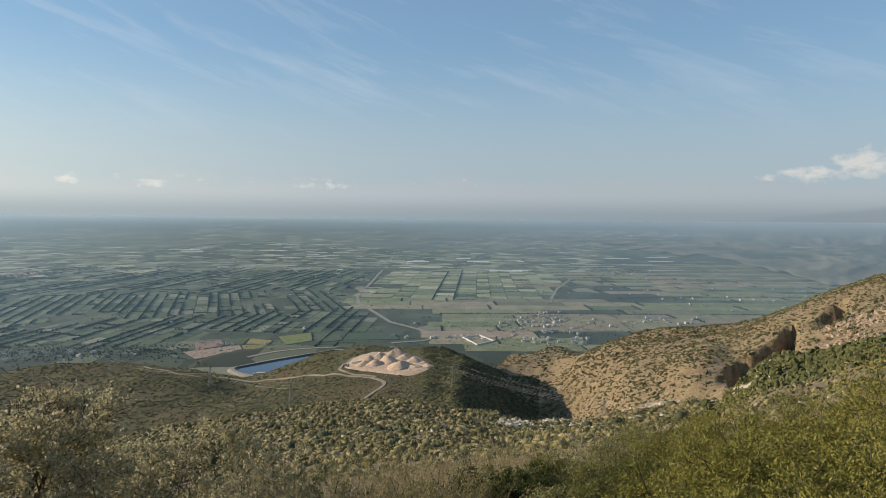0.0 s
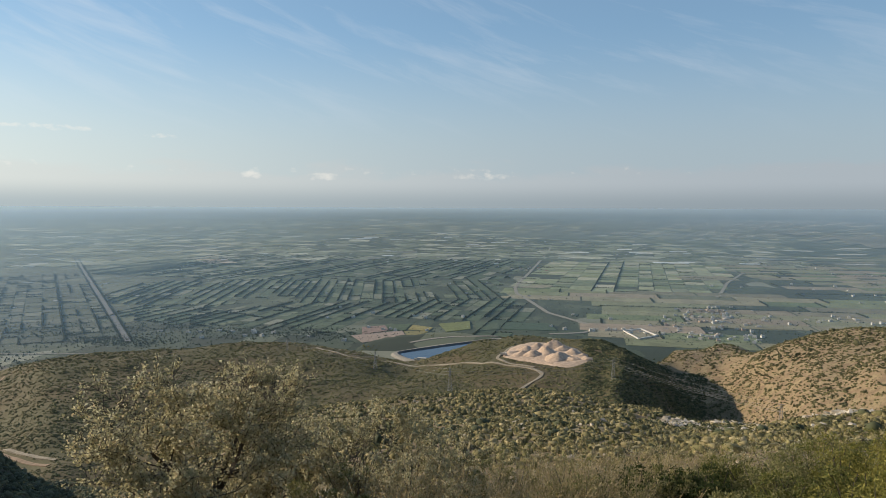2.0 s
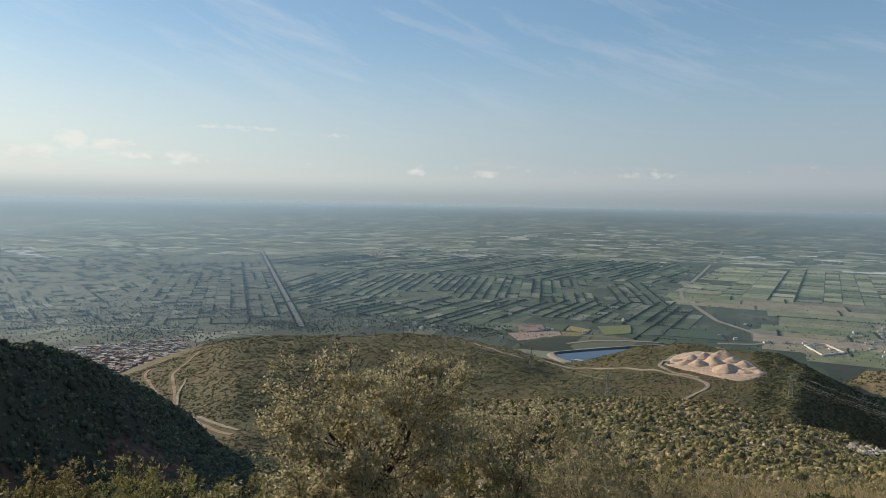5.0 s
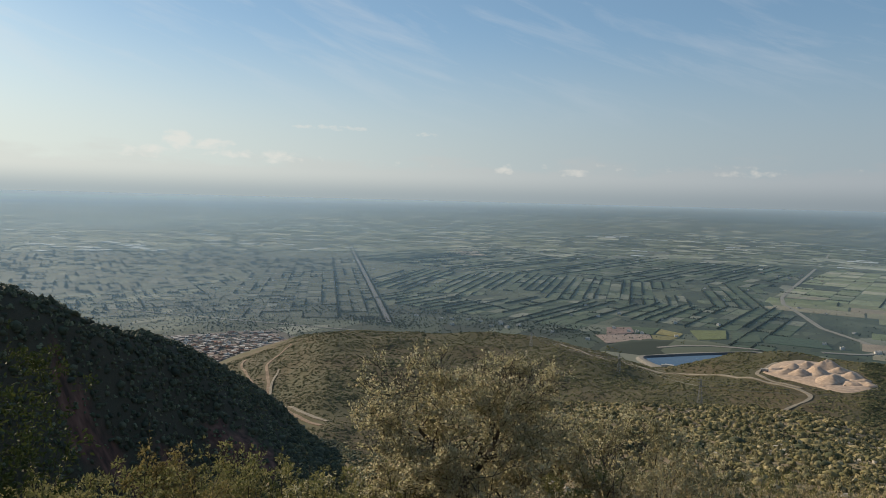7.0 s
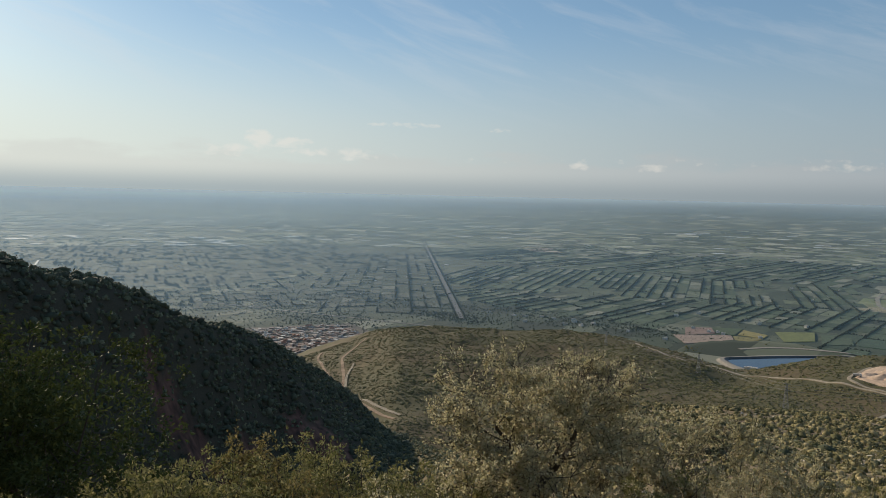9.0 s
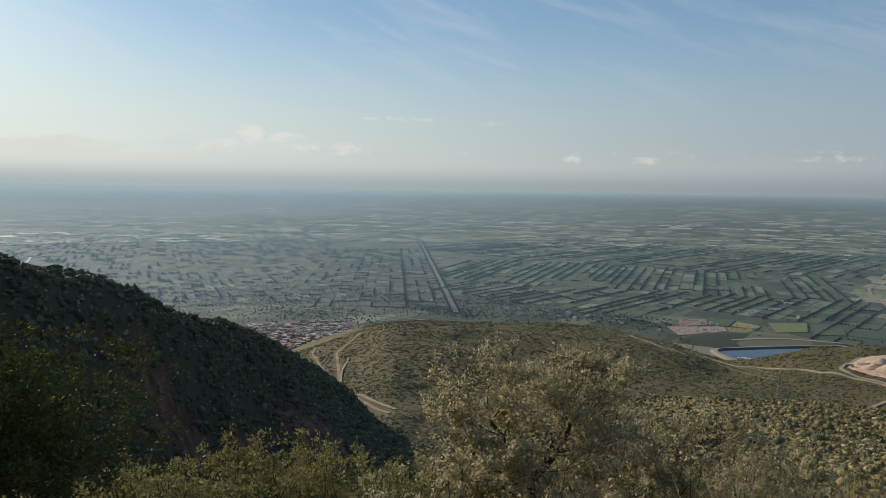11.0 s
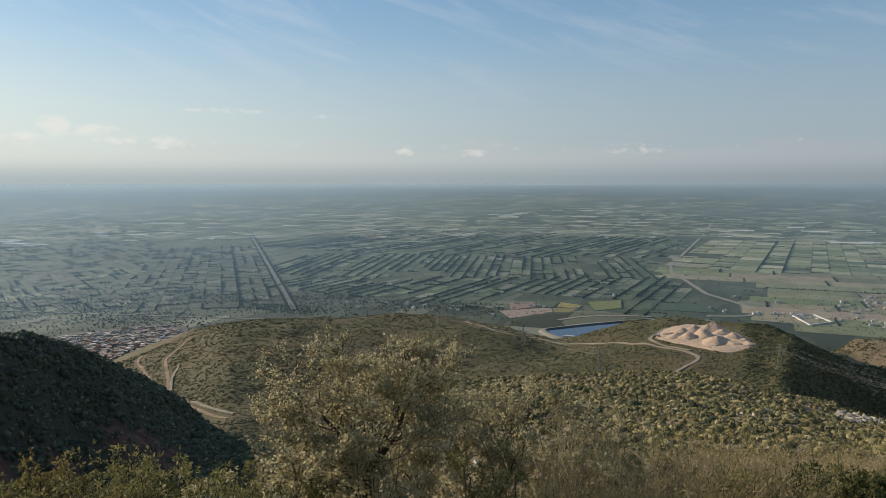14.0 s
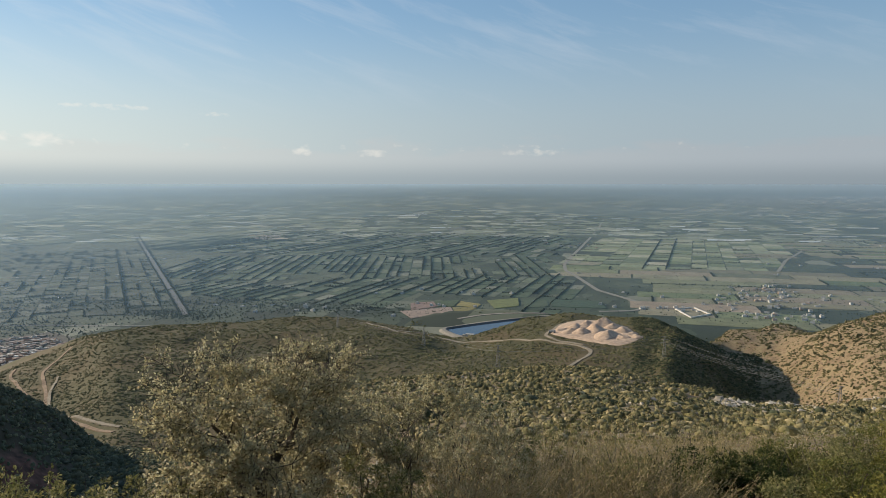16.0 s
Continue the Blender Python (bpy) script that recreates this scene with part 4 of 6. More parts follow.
def ribbon(points, width, place, lift, close=2.0):
    """A strip of even width along a plan line, cut into short lengths, laid by place(x, y)."""
    p = np.asarray(points, float)
    d = np.concatenate([[0], np.cumsum(np.hypot(*np.diff(p, axis=0).T))])
    t = np.linspace(0, d[-1], max(2, int(d[-1] / close)))
    c = np.stack([np.interp(t, d, p[:, 0]), np.interp(t, d, p[:, 1])], -1)
    k = max(1, int(12 / close))
    pad = np.concatenate([np.repeat(c[:1], k, 0), c, np.repeat(c[-1:], k, 0)])
    c[1:-1] = np.stack([pad[i:len(pad) - 2 * k + i] for i in range(2 * k + 1)]).mean(0)[1:-1]
    g = np.gradient(c, axis=0)
    g /= np.maximum(np.hypot(g[:, 0], g[:, 1])[:, None], 1e-9)
    side = np.stack([-g[:, 1], g[:, 0]], -1)
    wob = width / 2 * (1 + 0.18 * lattice(t / 9.0, t * 0, 5))[:, None]
    a, b = c + side * wob, c - side * wob
    pa, pb = place(a[:, 0], a[:, 1], lift), place(b[:, 0], b[:, 1], lift)
    n = len(c)
    low = np.array([0, 0, 1.5])
    v = np.concatenate([pa, pb, pa - low, pb - low])
    i = np.arange(n - 1)
    f = np.concatenate([np.stack([i, i + 1, i + 1 + n, i + n], -1)[:, ::-1], np.stack([i, i + 1, i + 1 + 2 * n, i + 2 * n], -1), np.stack([i + n, i + n + 1, i + 1 + 3 * n, i + 3 * n], -1)[:, ::-1]])
    return v, f


v, f = ribbon(ROAD, 15, on_plain, 1.7, 8)
tagged(part("road", level(np_mesh("road", v, f)), M_TRACK), "pale asphalt country road bending across the plain", "road", kind="structure")
v, f = ribbon([(-26, 2110), (-8, 2150), (-30, 2200), (-70, 2245)], 9, on_plain, 1.9, 4)
tagged(part("road", level(np_mesh("road", v, f)), M_TRACK), "pale slip road at the bend", "road", kind="structure")
v, f = ribbon(AVENUE, 15, on_plain, 1.7, 10)
tagged(part("road", level(np_mesh("road", v, f)), M_ASPHALT), "straight grey tree-lined avenue across the plain", "road", kind="structure")
v, f = ribbon([(470, 3050), (506, 3181), (610, 3652), (796, 4250)], 14, on_plain, 1.6, 10)
tagged(part("road", level(np_mesh("road", v, f)), M_TRACK), "pale country lane", "road", kind="structure")
v, f = ribbon([(-2070, 1230), (-1700, 1330), (-1500, 1390), (-1180, 1480), (-800, 1640)], 5, on_plain, 1.7, 8)
tagged(part("road", level(np_mesh("road", v, f)), M_TRACK), "dusty road along the foot of the mountain", "road", kind="structure")
v, f = ribbon([(-3131, 1091), (-3461, 1220), (-3761, 1349)], 9, on_plain, 1.8, 8)
tagged(part("road", level(np_mesh("road", v, f)), M_PLASTIC), "short pale concrete lane beyond the spur", "road", kind="structure")
ave = []
for o in (-13, 13):
    for a, b in zip(AVENUE[1:-1], AVENUE[2:]):
        g = (b - a) / np.hypot(*(b - a))
        ave.append((a[0] - g[1] * o, a[1] + g[0] * o, b[0] - g[1] * o, b[1] + g[0] * o))
v, f = hedge_lumps(ave, 8, 2.9)
tagged(part("avenue_trees", np_mesh("avenue_trees", v, f), M_HEDGE), "two rows of dark trees lining the avenue", "trees", kind="stuff")


# houses
def box(w, d, h, z=0.0, x=0.0, y=0.0):
    a = np.array([(-1, -1), (1, -1), (1, 1), (-1, 1)]) / 2 * (w, d) + (x, y)
    v = np.concatenate([np.c_[a, np.full(4, z)], np.c_[a, np.full(4, z + h)]])
    f = np.array([[3, 2, 1, 0], [4, 5, 6, 7], [0, 1, 5, 4], [1, 2, 6, 5], [2, 3, 7, 6], [3, 0, 4, 7]])
    return v, f


def flat_house(wall, roof, w, d, h, hut, words):
    house = tagged(new("house"), words, "house", "houses on the plain")
    part("wall", np_mesh("wall", *joined(box(w, d, h))), wall, house)
    rim = 0.35
    part("roof", np_mesh("roof", *joined(box(w + 0.3, d + 0.3, 0.25, h), box(w + 0.3, rim, 0.6, h + 0.25, 0, d / 2), box(w + 0.3, rim, 0.6, h + 0.25, 0, -d / 2), box(rim, d - 0.1, 0.6, h + 0.25, w / 2, 0), box(rim, d - 0.1, 0.6, h + 0.25, -w / 2, 0))), roof, house)
    if hut:
        part("roof_room", np_mesh("roof_room", *box(w * 0.35, d * 0.35, 2.3, h + 0.25, w * 0.22, d * 0.2)), wall, house)
    for k in range(max(2, int(w / 4))):
        part("window", np_mesh("window", *box(1.1, 0.12, 1.2, 1.1, -w / 2 + (k + 0.5) * w / max(2, int(w / 4)), -d / 2 - 0.02)), M_DARK, house)
    return house


def gable_house(wall, roof, w, d, h, words):
    house = tagged(new("house"), words, "house", "houses on the plain")
    part("wall", np_mesh("wall", *box(w, d, h)), wall, house)
    e = 0.4
    v = np.array([(-w / 2 - e, -d / 2 - e, h), (w / 2 + e, -d / 2 - e, h), (w / 2 + e, d / 2 + e, h), (-w / 2 - e, d / 2 + e, h), (-w / 2 - e, 0, h + d * 0.28), (w / 2 + e, 0, h + d * 0.28)])
    me = bpy.data.meshes.new("roof")
    me.from_pydata([tuple(x) for x in v], [], [(0, 1, 5, 4), (2, 3, 4, 5), (0, 4, 3), (1, 2, 5), (3, 2, 1, 0)])
    part("roof", me, roof, house)
    for k in range(2):
        part("window", np_mesh("window", *box(1.1, 0.12, 1.2, 1.1, -w / 4 + k * w / 2, -d / 2 - 0.02)), M_DARK, house)
    return house


def set_down(proto, x, y, turn, first):
    r = math.hypot(x, y)
    k = float(squeeze(r) / r)
    m = Matrix.Translation(on_plain(x, y, 0.0).tolist()) @ pose(0, 0, 0, 0, 0, turn) @ Matrix.Diagonal((k, k, k, 1))
    if first:
        proto.matrix_basis = m
    else:
        c = copy_thing(proto, m)
        c.scale = (k, k, k)


kinds = [flat_house(M_WHITE_WALL, M_PALE_ROOF, 11, 9, 5.6, True, "whitewashed flat-roofed farmhouse among the fields"),
         flat_house(M_WHITE_WALL, M_PALE_ROOF, 13, 7, 3.4, False, "low whitewashed flat-roofed house on the plain"),
         flat_house(M_OCHRE_WALL, M_PALE_ROOF, 11, 11, 6.0, True, "ochre two-storey flat-roofed house in the village"),
         gable_house(M_WHITE_WALL, M_TILE_ROOF, 14, 9, 3.8, "white house with a red tiled roof in the village"),
         gable_house(M_OCHRE_WALL, M_TILE_ROOF, 11, 9, 5.6, "ochre house with a red tiled roof in the village")]
spots = []
hr = np.random.default_rng(21)
for cx, cy, sx, sy, n, pick in ((360, 2480, 80, 150, 62, (0, 1, 1, 2, 0)), (330, 2085, 75, 32, 26, (0, 1, 2)), (40, 2110, 60, 35, 14, (0, 1)), (700, 2450, 140, 80, 22, (0, 1)), (240, 2200, 160, 50, 10, (0, 1)),
                                (1350, 3300, 420, 280, 34, (0, 1)), (-640, 1980, 45, 20, 5, (0, 1)), (-1050, 1800, 130, 40, 14, (0, 1)), (-700, 2400, 350, 300, 16, (0, 1)), (-500, 4150, 150, 70, 12, (0, 1, 3)), (1900, 4300, 500, 250, 16, (0, 1))):
    for _ in range(n):
        spots.append((hr.normal(cx, sx), hr.normal(cy, sy), hr.uniform(-20, 20) + hr.choice([0, 90]), hr.choice(pick)))
done = set()
for x, y, turn, k in spots:
    if math.hypot(x, y) < 1700:
        continue
    set_down(kinds[k], x, y, turn, k not in done)
    done.add(k)

v, f = slabs([[(-1640, 980), (-1440, 1330), (-1090, 1210), (-1215, 850)]], 0.5)
part("town_ground", np_mesh("town_ground", v, f), plot_material((0.085, 0.078, 0.068)), ground, "trodden brown earth between the houses")
# the crowded town below the mountain: its nearest houses one by one, the rest joined
town_v, town_f, count = [], [], 0
tr = np.random.default_rng(5)
town_quad = np.array([(-1600, 1000), (-1430, 1290), (-1130, 1180), (-1235, 885)], float)
for i in range(34):
    for j in range(30):
        a, b = tr.random(), tr.random()
        x, y = (town_quad[0] * (1 - a) + town_quad[1] * a) * b + (town_quad[3] * (1 - a) + town_quad[2] * a) * (1 - b)
        if math.hypot(x, y) < 1560 or tr.random() < 0.18:
            continue
        if count < 70 and tr.random() < 0.12:
            k = tr.choice([2, 2, 4, 1, 0])
            set_down(kinds[k], x, y, 42 + tr.choice([0, 90]) + tr.uniform(-8, 8), k not in done)
            done.add(k)
            count += 1
        else:
            s = tr.uniform(0.5, 1.25)
            v, f = box(11 * s, 9 * s, tr.uniform(2.4, 4.2))
            a = radians(42 + tr.choice([0, 20, -15, 50]) + tr.uniform(-8, 8))
            town_v.append(np.c_[v[:, 0] * math.cos(a) - v[:, 1] * math.sin(a) + x, v[:, 0] * math.sin(a) + v[:, 1] * math.cos(a) + y, v[:, 2]])
            town_f.append(f)
v, f = joined(*zip(town_v, town_f))
tagged(part("town_houses", np_mesh("town_houses", on_plain(v[:, 0], v[:, 1], v[:, 2]), f), M_TOWN), "crowded low brick and plaster houses of a small town", "town", kind="stuff")

# a walled yard beside the road
yard = tagged(new("walled_yard"), "empty yard inside a low whitewashed wall", "yard")
corners = [(66, 2120), (118, 2165), (158, 2062), (104, 1996)]
for a, b in zip(corners, corners[1:] + corners[:1]):
    g = np.subtract(b, a) / np.hypot(*np.subtract(b, a))
    n = np.array([-g[1], g[0]]) * 2.2
    v, f = slabs([[tuple(np.add(a, n)), tuple(np.subtract(a, n)), tuple(np.subtract(b, n)), tuple(np.add(b, n))]], 4.2)
    part("wall", np_mesh("wall", v, f), M_WHITE_WALL, yard)

# the far city and hamlets: pale specks
cv, cf = [], []
for cx, cy, sx, sy, n, s in ((900, 10200, 900, 900, 500, 30), (2400, 15500, 1200, 2500, 420, 60), (4300, 20500, 1700, 2500, 360, 90), (-60, 5600, 350, 150, 90, 12), (1900, 4800, 600, 300, 120, 9), (2650, 4350, 420, 260, 150, 11), (2900, 5000, 350, 120, 60, 11), (-2800, 2100, 500, 350, 110, 11), (-3500, 4600, 1300, 900, 120, 20)):
    x, y = tr.normal(cx, sx, n), tr.normal(cy, sy, n)
    for a, b in zip(x, y):
        v, f = box(s * tr.uniform(0.5, 1.6), s * tr.uniform(0.5, 1.2), s * tr.uniform(0.07, 0.2), 0, a, b)
        cv.append(on_plain(v[:, 0], v[:, 1], v[:, 2]))
        cf.append(f)
v, f = joined(*zip(cv, cf))
tagged(part("city", np_mesh("city", v, f), M_CITY), "white houses of far towns on the plain", "city", kind="stuff")

# mountains on the far right, rising out of the plain
mo_az, mo_u = np.arange(-75, -11, 0.2), np.linspace(0, 1, 60)
MA, MU = np.meshgrid(mo_az, mo_u, indexing="ij")
foot = np.interp(MA, [-60, -33, -27, -16, -11], [-5.2, -4.7, -3.7, -2.2, -1.5])
top = np.interp(MA, [-60, -33, -28, -23, -15, -11], [-0.1, -0.12, -0.16, -0.3, -1.0, -1.6]) + 0.08 * lattice(MA / 2.3, MA * 0, 43)
foot = foot + 0.35 * lattice(MA / 1.9, MA * 0, 44) + 0.2 * lattice(MA / 0.7, MA * 0, 45)
slope = DROP / (EDGE - NEAR_PLAIN)
r_foot = EDGE * slope / (slope + np.tan(np.radians(-foot))) - 30
MR = r_foot + (4500 - r_foot) * MU
mx, my = -MR * np.sin(np.radians(MA)), MR * np.cos(np.radians(MA))
ridges = fractal(mx, my, 420, 5, 41) * 0.42 - np.abs(fractal(mx, my, 170, 4, 47)) * 0.3
el = foot + (top - foot) * MU ** 0.8 + ridges * np.sin(np.pi * np.clip(MU, 0, 0.93)) * np.clip((top - foot) / 4, 0, 1)
mz = MR * np.tan(np.radians(el))
n0, n1 = MA.shape
ix = np.arange(n0 * n1).reshape(n0, n1)
f = np.stack([ix[:-1, :-1], ix[:-1, 1:], ix[1:, 1:], ix[1:, :-1]], -1).reshape(-1, 4)
tagged(part("backdrop_mountains", np_mesh("mountains", np.stack([mx, my, mz], -1).reshape(-1, 3), f), M_MOUNTAIN), "distant blue-grey mountains in the mist", "mountains", kind="structure")

# ---- the mountainside: reservoir, yard, tracks, pylons ----
def on_hill(x, y, lift=0.0):
    return np.stack([x, y, terrain(x, y) + lift], -1)


# reservoir: a pit with sloping lining, its water, and a gravel rim
rim = np.array([(bearing(a, d).x, bearing(a, d).y) for a, d in RESERVOIR])
centre = rim.mean(0)


def rounded(p, cut=0.28, times=3):
    for _ in range(times):
        q = np.roll(p, -1, 0)
        p = np.stack([p * (1 - cut) + q * cut, p * cut + q * (1 - cut)], 1).reshape(-1, 2)
    return p


loop = rounded(rim)


def grown(k):
    d = loop - centre
    return centre + d * (1 + k / np.hypot(d[:, 0], d[:, 1]))[:, None]


def band(loops, name, mat, parent, label=""):
    """A closed band through several loops of (plan, height)."""
    n = len(loop)
    v = np.concatenate([np.c_[p, np.full(n, z)] for p, z in loops])
    i = np.arange(n)
    j = (i + 1) % n
    f = np.concatenate([np.stack([i + k * n, j + k * n, j + (k + 1) * n, i + (k + 1) * n], -1) for k in range(len(loops) - 1)])
    return part(name, np_mesh(name, v, f), mat, parent, label)


reservoir = tagged(new("reservoir"), "irrigation reservoir of dark blue water inside a gravel bank", "reservoir")
band(((grown(18), RESERVOIR_Z - 2), (grown(9), RESERVOIR_Z + 2.6), (grown(2), RESERVOIR_Z + 2.7)), "bank", M_GRAVEL, reservoir, "pale gravel bank")
band(((grown(2), RESERVOIR_Z + 2.7), (grown(-9), RESERVOIR_Z - 1.5), (grown(-10), RESERVOIR_Z - 2)), "lining", M_LINING, reservoir, "dark sheet lining")
bm = bmesh.new()
bm.faces.new([bm.verts.new((*p, RESERVOIR_Z + 0.5)) for p in grown(-3.5)])
me = bpy.data.meshes.new("water")
bm.to_mesh(me)
bm.free()
part("water", me, M_WATER, reservoir, "still dark blue water")

pump = tagged(new("pump_house"), "small white pump house beside the reservoir", "pump house")
pump.location = (*plan_at(14.9, 1101), RESERVOIR_Z + 2.5)
part("wall", np_mesh("wall", *box(13, 7, 4.2, 0)), M_WHITE_WALL, pump)
part("roof", np_mesh("roof", *box(13.8, 7.8, 0.4, 4.2)), M_PALE_ROOF, pump)
part("annexe", np_mesh("annexe", *box(6, 5, 2.8, 0, 10.5, -1.5)), M_WHITE_WALL, pump)
part("door", np_mesh("door", *box(1.6, 0.15, 2.3, 0, 2, -3.53)), M_DARK, pump)
part("tank", np_mesh("tank", *box(4, 4, 3.2, 0, -10, 1)), M_PALE_ROOF, pump)


def hill_line(pairs):
    return [plan_at(a, d) for a, d in pairs]


TRACKS = (
    ((23.6, 828), (21.7, 783), (19.8, 753), (16.9, 716), (13.2, 678), (8.6, 612), (5.5, 582), (4.6, 563), (5.5, 528), (7.0, 494)),
    ((5.4, 588), (7.6, 610), (8.7, 630), (8.0, 668), (7.2, 700)),
    ((46.0, 905), (47.6, 850), (48.0, 815), (47.8, 717), (48.0, 664), (47.4, 610), (46.6, 576), (44.8, 530), (43.5, 505)),
    ((49.6, 900), (50.0, 860), (48.9, 717), (48.4, 668)),
)
for k, line in enumerate(TRACKS):
    v, f = ribbon(hill_line(line), 3.0 if k < 2 else 3.2, on_hill, 0.45, 4)
    tagged(part("track", np_mesh("track", v, f), M_HILL_TRACK if k < 2 else M_RED_TRACK), "pale unpaved track across the scrub" if k < 2 else "reddish dirt track in the valley", "track", kind="structure")
track_pts = np.concatenate([np.array([hill_line(t)[0]] + [(np.array(a) * (1 - w) + np.array(b) * w) for a, b in zip(hill_line(t), hill_line(t)[1:]) for w in np.linspace(0.1, 1, 10)]) for t in TRACKS])
# banks of bare earth cut along the valley track
v, f = ribbon(hill_line(((47.0, 770), (47.6, 717), (47.7, 664), (47.0, 612), (46.1, 578), (44.2, 534), (43, 515))), 2.6, on_hill, 0.9, 4)
tagged(part("bank", np_mesh("bank", v, f), M_HILL_TRACK), "pale cut earth bank beside the track", "bank", kind="structure")
v, f = ribbon(hill_line(((49.3, 690), (48.9, 645), (47.9, 590), (46.5, 545), (45.2, 515))), 7, on_hill, 0.25, 4)
tagged(part("bare_earth", np_mesh("bare_earth", v, f), M_RED_TRACK), "bare reddish earth on the valley floor", "earth", kind="structure")

v, f = ribbon(hill_line(((15.9, 1262), (14.0, 1300), (12.0, 1322), (9.5, 1330), (6.5, 1335))), 9, on_hill, 0.6, 4)
tagged(part("track", np_mesh("track", v, f), M_GRAVEL), "gravel service road along the reservoir bank", "track", kind="structure")

# yard of sand heaps
yard_rim = np.array([plan_at(a, d) for a, d in ((8.5, 634), (7.4, 702), (4.8, 728), (2.6, 704), (0.7, 612), (1.4, 590), (2.9, 580), (6.2, 614))])
yard_mid = yard_rim.mean(0)
sand_loop = rounded(yard_rim, 0.25, 3)
sand_v = [on_hill(*(yard_mid + (sand_loop - yard_mid) * k).T, 0.7) for k in (0.02, 0.25, 0.5, 0.75, 0.95, 1.03)]
n = len(sand_loop)
i = np.arange(n)
j = (i + 1) % n
sand_v[-1][:, 2] -= 1.5
f = np.concatenate([np.stack([i + k * n, j + k * n, j + (k + 1) * n, i + (k + 1) * n], -1)[:, ::-1] for k in range(5)])
tagged(part("sand_yard", smooth(np_mesh("sand_yard", np.concatenate(sand_v), f)), M_SAND), "levelled yard of pinkish sand on the hilltop", "yard", kind="structure")


def sand_heap(az, d, r, h, seed):
    """A tipped heap: a cone with a blunt, uneven crown and slumped foot."""
    g = np.random.default_rng(seed)
    rad, ang = np.linspace(0.02, 1, 12), np.arange(36) * 2 * np.pi / 36
    R_, A_ = np.meshgrid(rad, ang, indexing="ij")
    wob = 1 + 0.16 * np.sin(A_ * 2 + g.uniform(0, 6)) + 0.1 * np.sin(A_ * 3 + g.uniform(0, 6))
    px, py = R_ * r * wob * np.cos(A_), R_ * r * wob * np.sin(A_)
    pz = h * (np.maximum(1 - R_, 0) ** 1.05) * (1 - 0.12 * np.exp(-(R_ / 0.15) ** 2)) + 1.1 * fractal(px + seed * 50, py, 6.0, 4, seed) * np.clip(1.2 - R_, 0, 1)
    x0, y0 = plan_at(az, d)
    z = terrain((px + x0).ravel(), (py + y0).ravel()).reshape(px.shape) + 0.6
    z0 = float(terrain(np.array([x0]), np.array([y0]))[0])
    pz = pz + z - z0 - np.where(R_ > 0.99, 1.2, 0)
    m, k = R_.shape
    ix = np.arange(m * k).reshape(m, k)
    nx = np.roll(ix, -1, 1)
    f = np.stack([ix[:-1], ix[1:], nx[1:], nx[:-1]], -1).reshape(-1, 4)
    me = smooth(np_mesh("sand_heap", np.stack([px, py, pz], -1).reshape(-1, 3), f))
    ob = part("sand_heap", me, M_SAND)
    ob.location = (x0, y0, z0)
    return tagged(ob, "tipped conical heap of pinkish quarry sand", "sand heap", "sand heaps in the yard")


for k, (az_, d_, r_, h_) in enumerate(((6.2, 672, 13, 7), (5.2, 676, 14, 9), (3.9, 678, 19, 12), (6.6, 638, 12, 7), (5.6, 636, 13, 8), (4.5, 640, 14, 8.5), (3.5, 616, 17, 9.5), (2.3, 640, 12, 6), (2.2, 612, 11, 4.5), (1.3, 612, 10, 4), (3.0, 660, 12, 6), (7.2, 660, 9, 4.5), (1.7, 630, 9, 3.5))):
    sand_heap(az_, d_, r_ * 0.8, h_ * 0.74, 100 + k)

# a lorry parked on the yard's approach
lorry = tagged(new("lorry"), "small pale tipper lorry parked beside the sand yard", "lorry")
lx, ly = plan_at(8.0, 640)
lorry.location = (lx, ly, float(terrain(np.array([lx]), np.array([ly]))[0]) + 0.75)
lorry.rotation_euler = (0, 0, radians(12))
part("body", np_mesh("body", *joined(box(4.2, 2.3, 1.5, 0.9, -0.9, 0), box(6.2, 1.1, 0.35, 0.6))), M_PALE_ROOF, lorry)
part("cab", np_mesh("cab", *joined(box(1.7, 2.2, 1.5, 0.7, 2.3, 0), box(1.2, 2.0, 0.7, 2.2, 2.1, 0))), M_WHITE_WALL, lorry)
for wx in (-2.1, -0.9, 2.2):
    for wy in (-1.0, 1.0):
        bm = bmesh.new()
        bmesh.ops.create_cone(bm, cap_ends=True, segments=14, radius1=0.5, radius2=0.5, depth=0.35, matrix=pose(wx, wy, 0.5, 90))
        me = bpy.data.meshes.new("wheel")
        bm.to_mesh(me)
        bm.free()
        wheel = part("wheel", me, M_DARK, lorry)
        part("rim", np_mesh("rim", *box(0.4, 0.06, 0.4, 0.3, wx, wy * 1.19)), M_STEEL, wheel)


def tube(p0, p1, r, sides=5):
    p0, p1 = Vector(p0), Vector(p1)
    q = (p1 - p0).to_track_quat("Z", "Y").to_matrix()
    a = np.arange(sides) * 2 * np.pi / sides
    ring = np.stack([r * np.cos(a), r * np.sin(a), np.zeros(sides)], -1) @ np.array(q).T
    v = np.concatenate([ring + np.array(p0), ring + np.array(p1)])
    i = np.arange(sides)
    j = (i + 1) % sides
    return v, np.stack([i, j, j + sides, i + sides], -1)


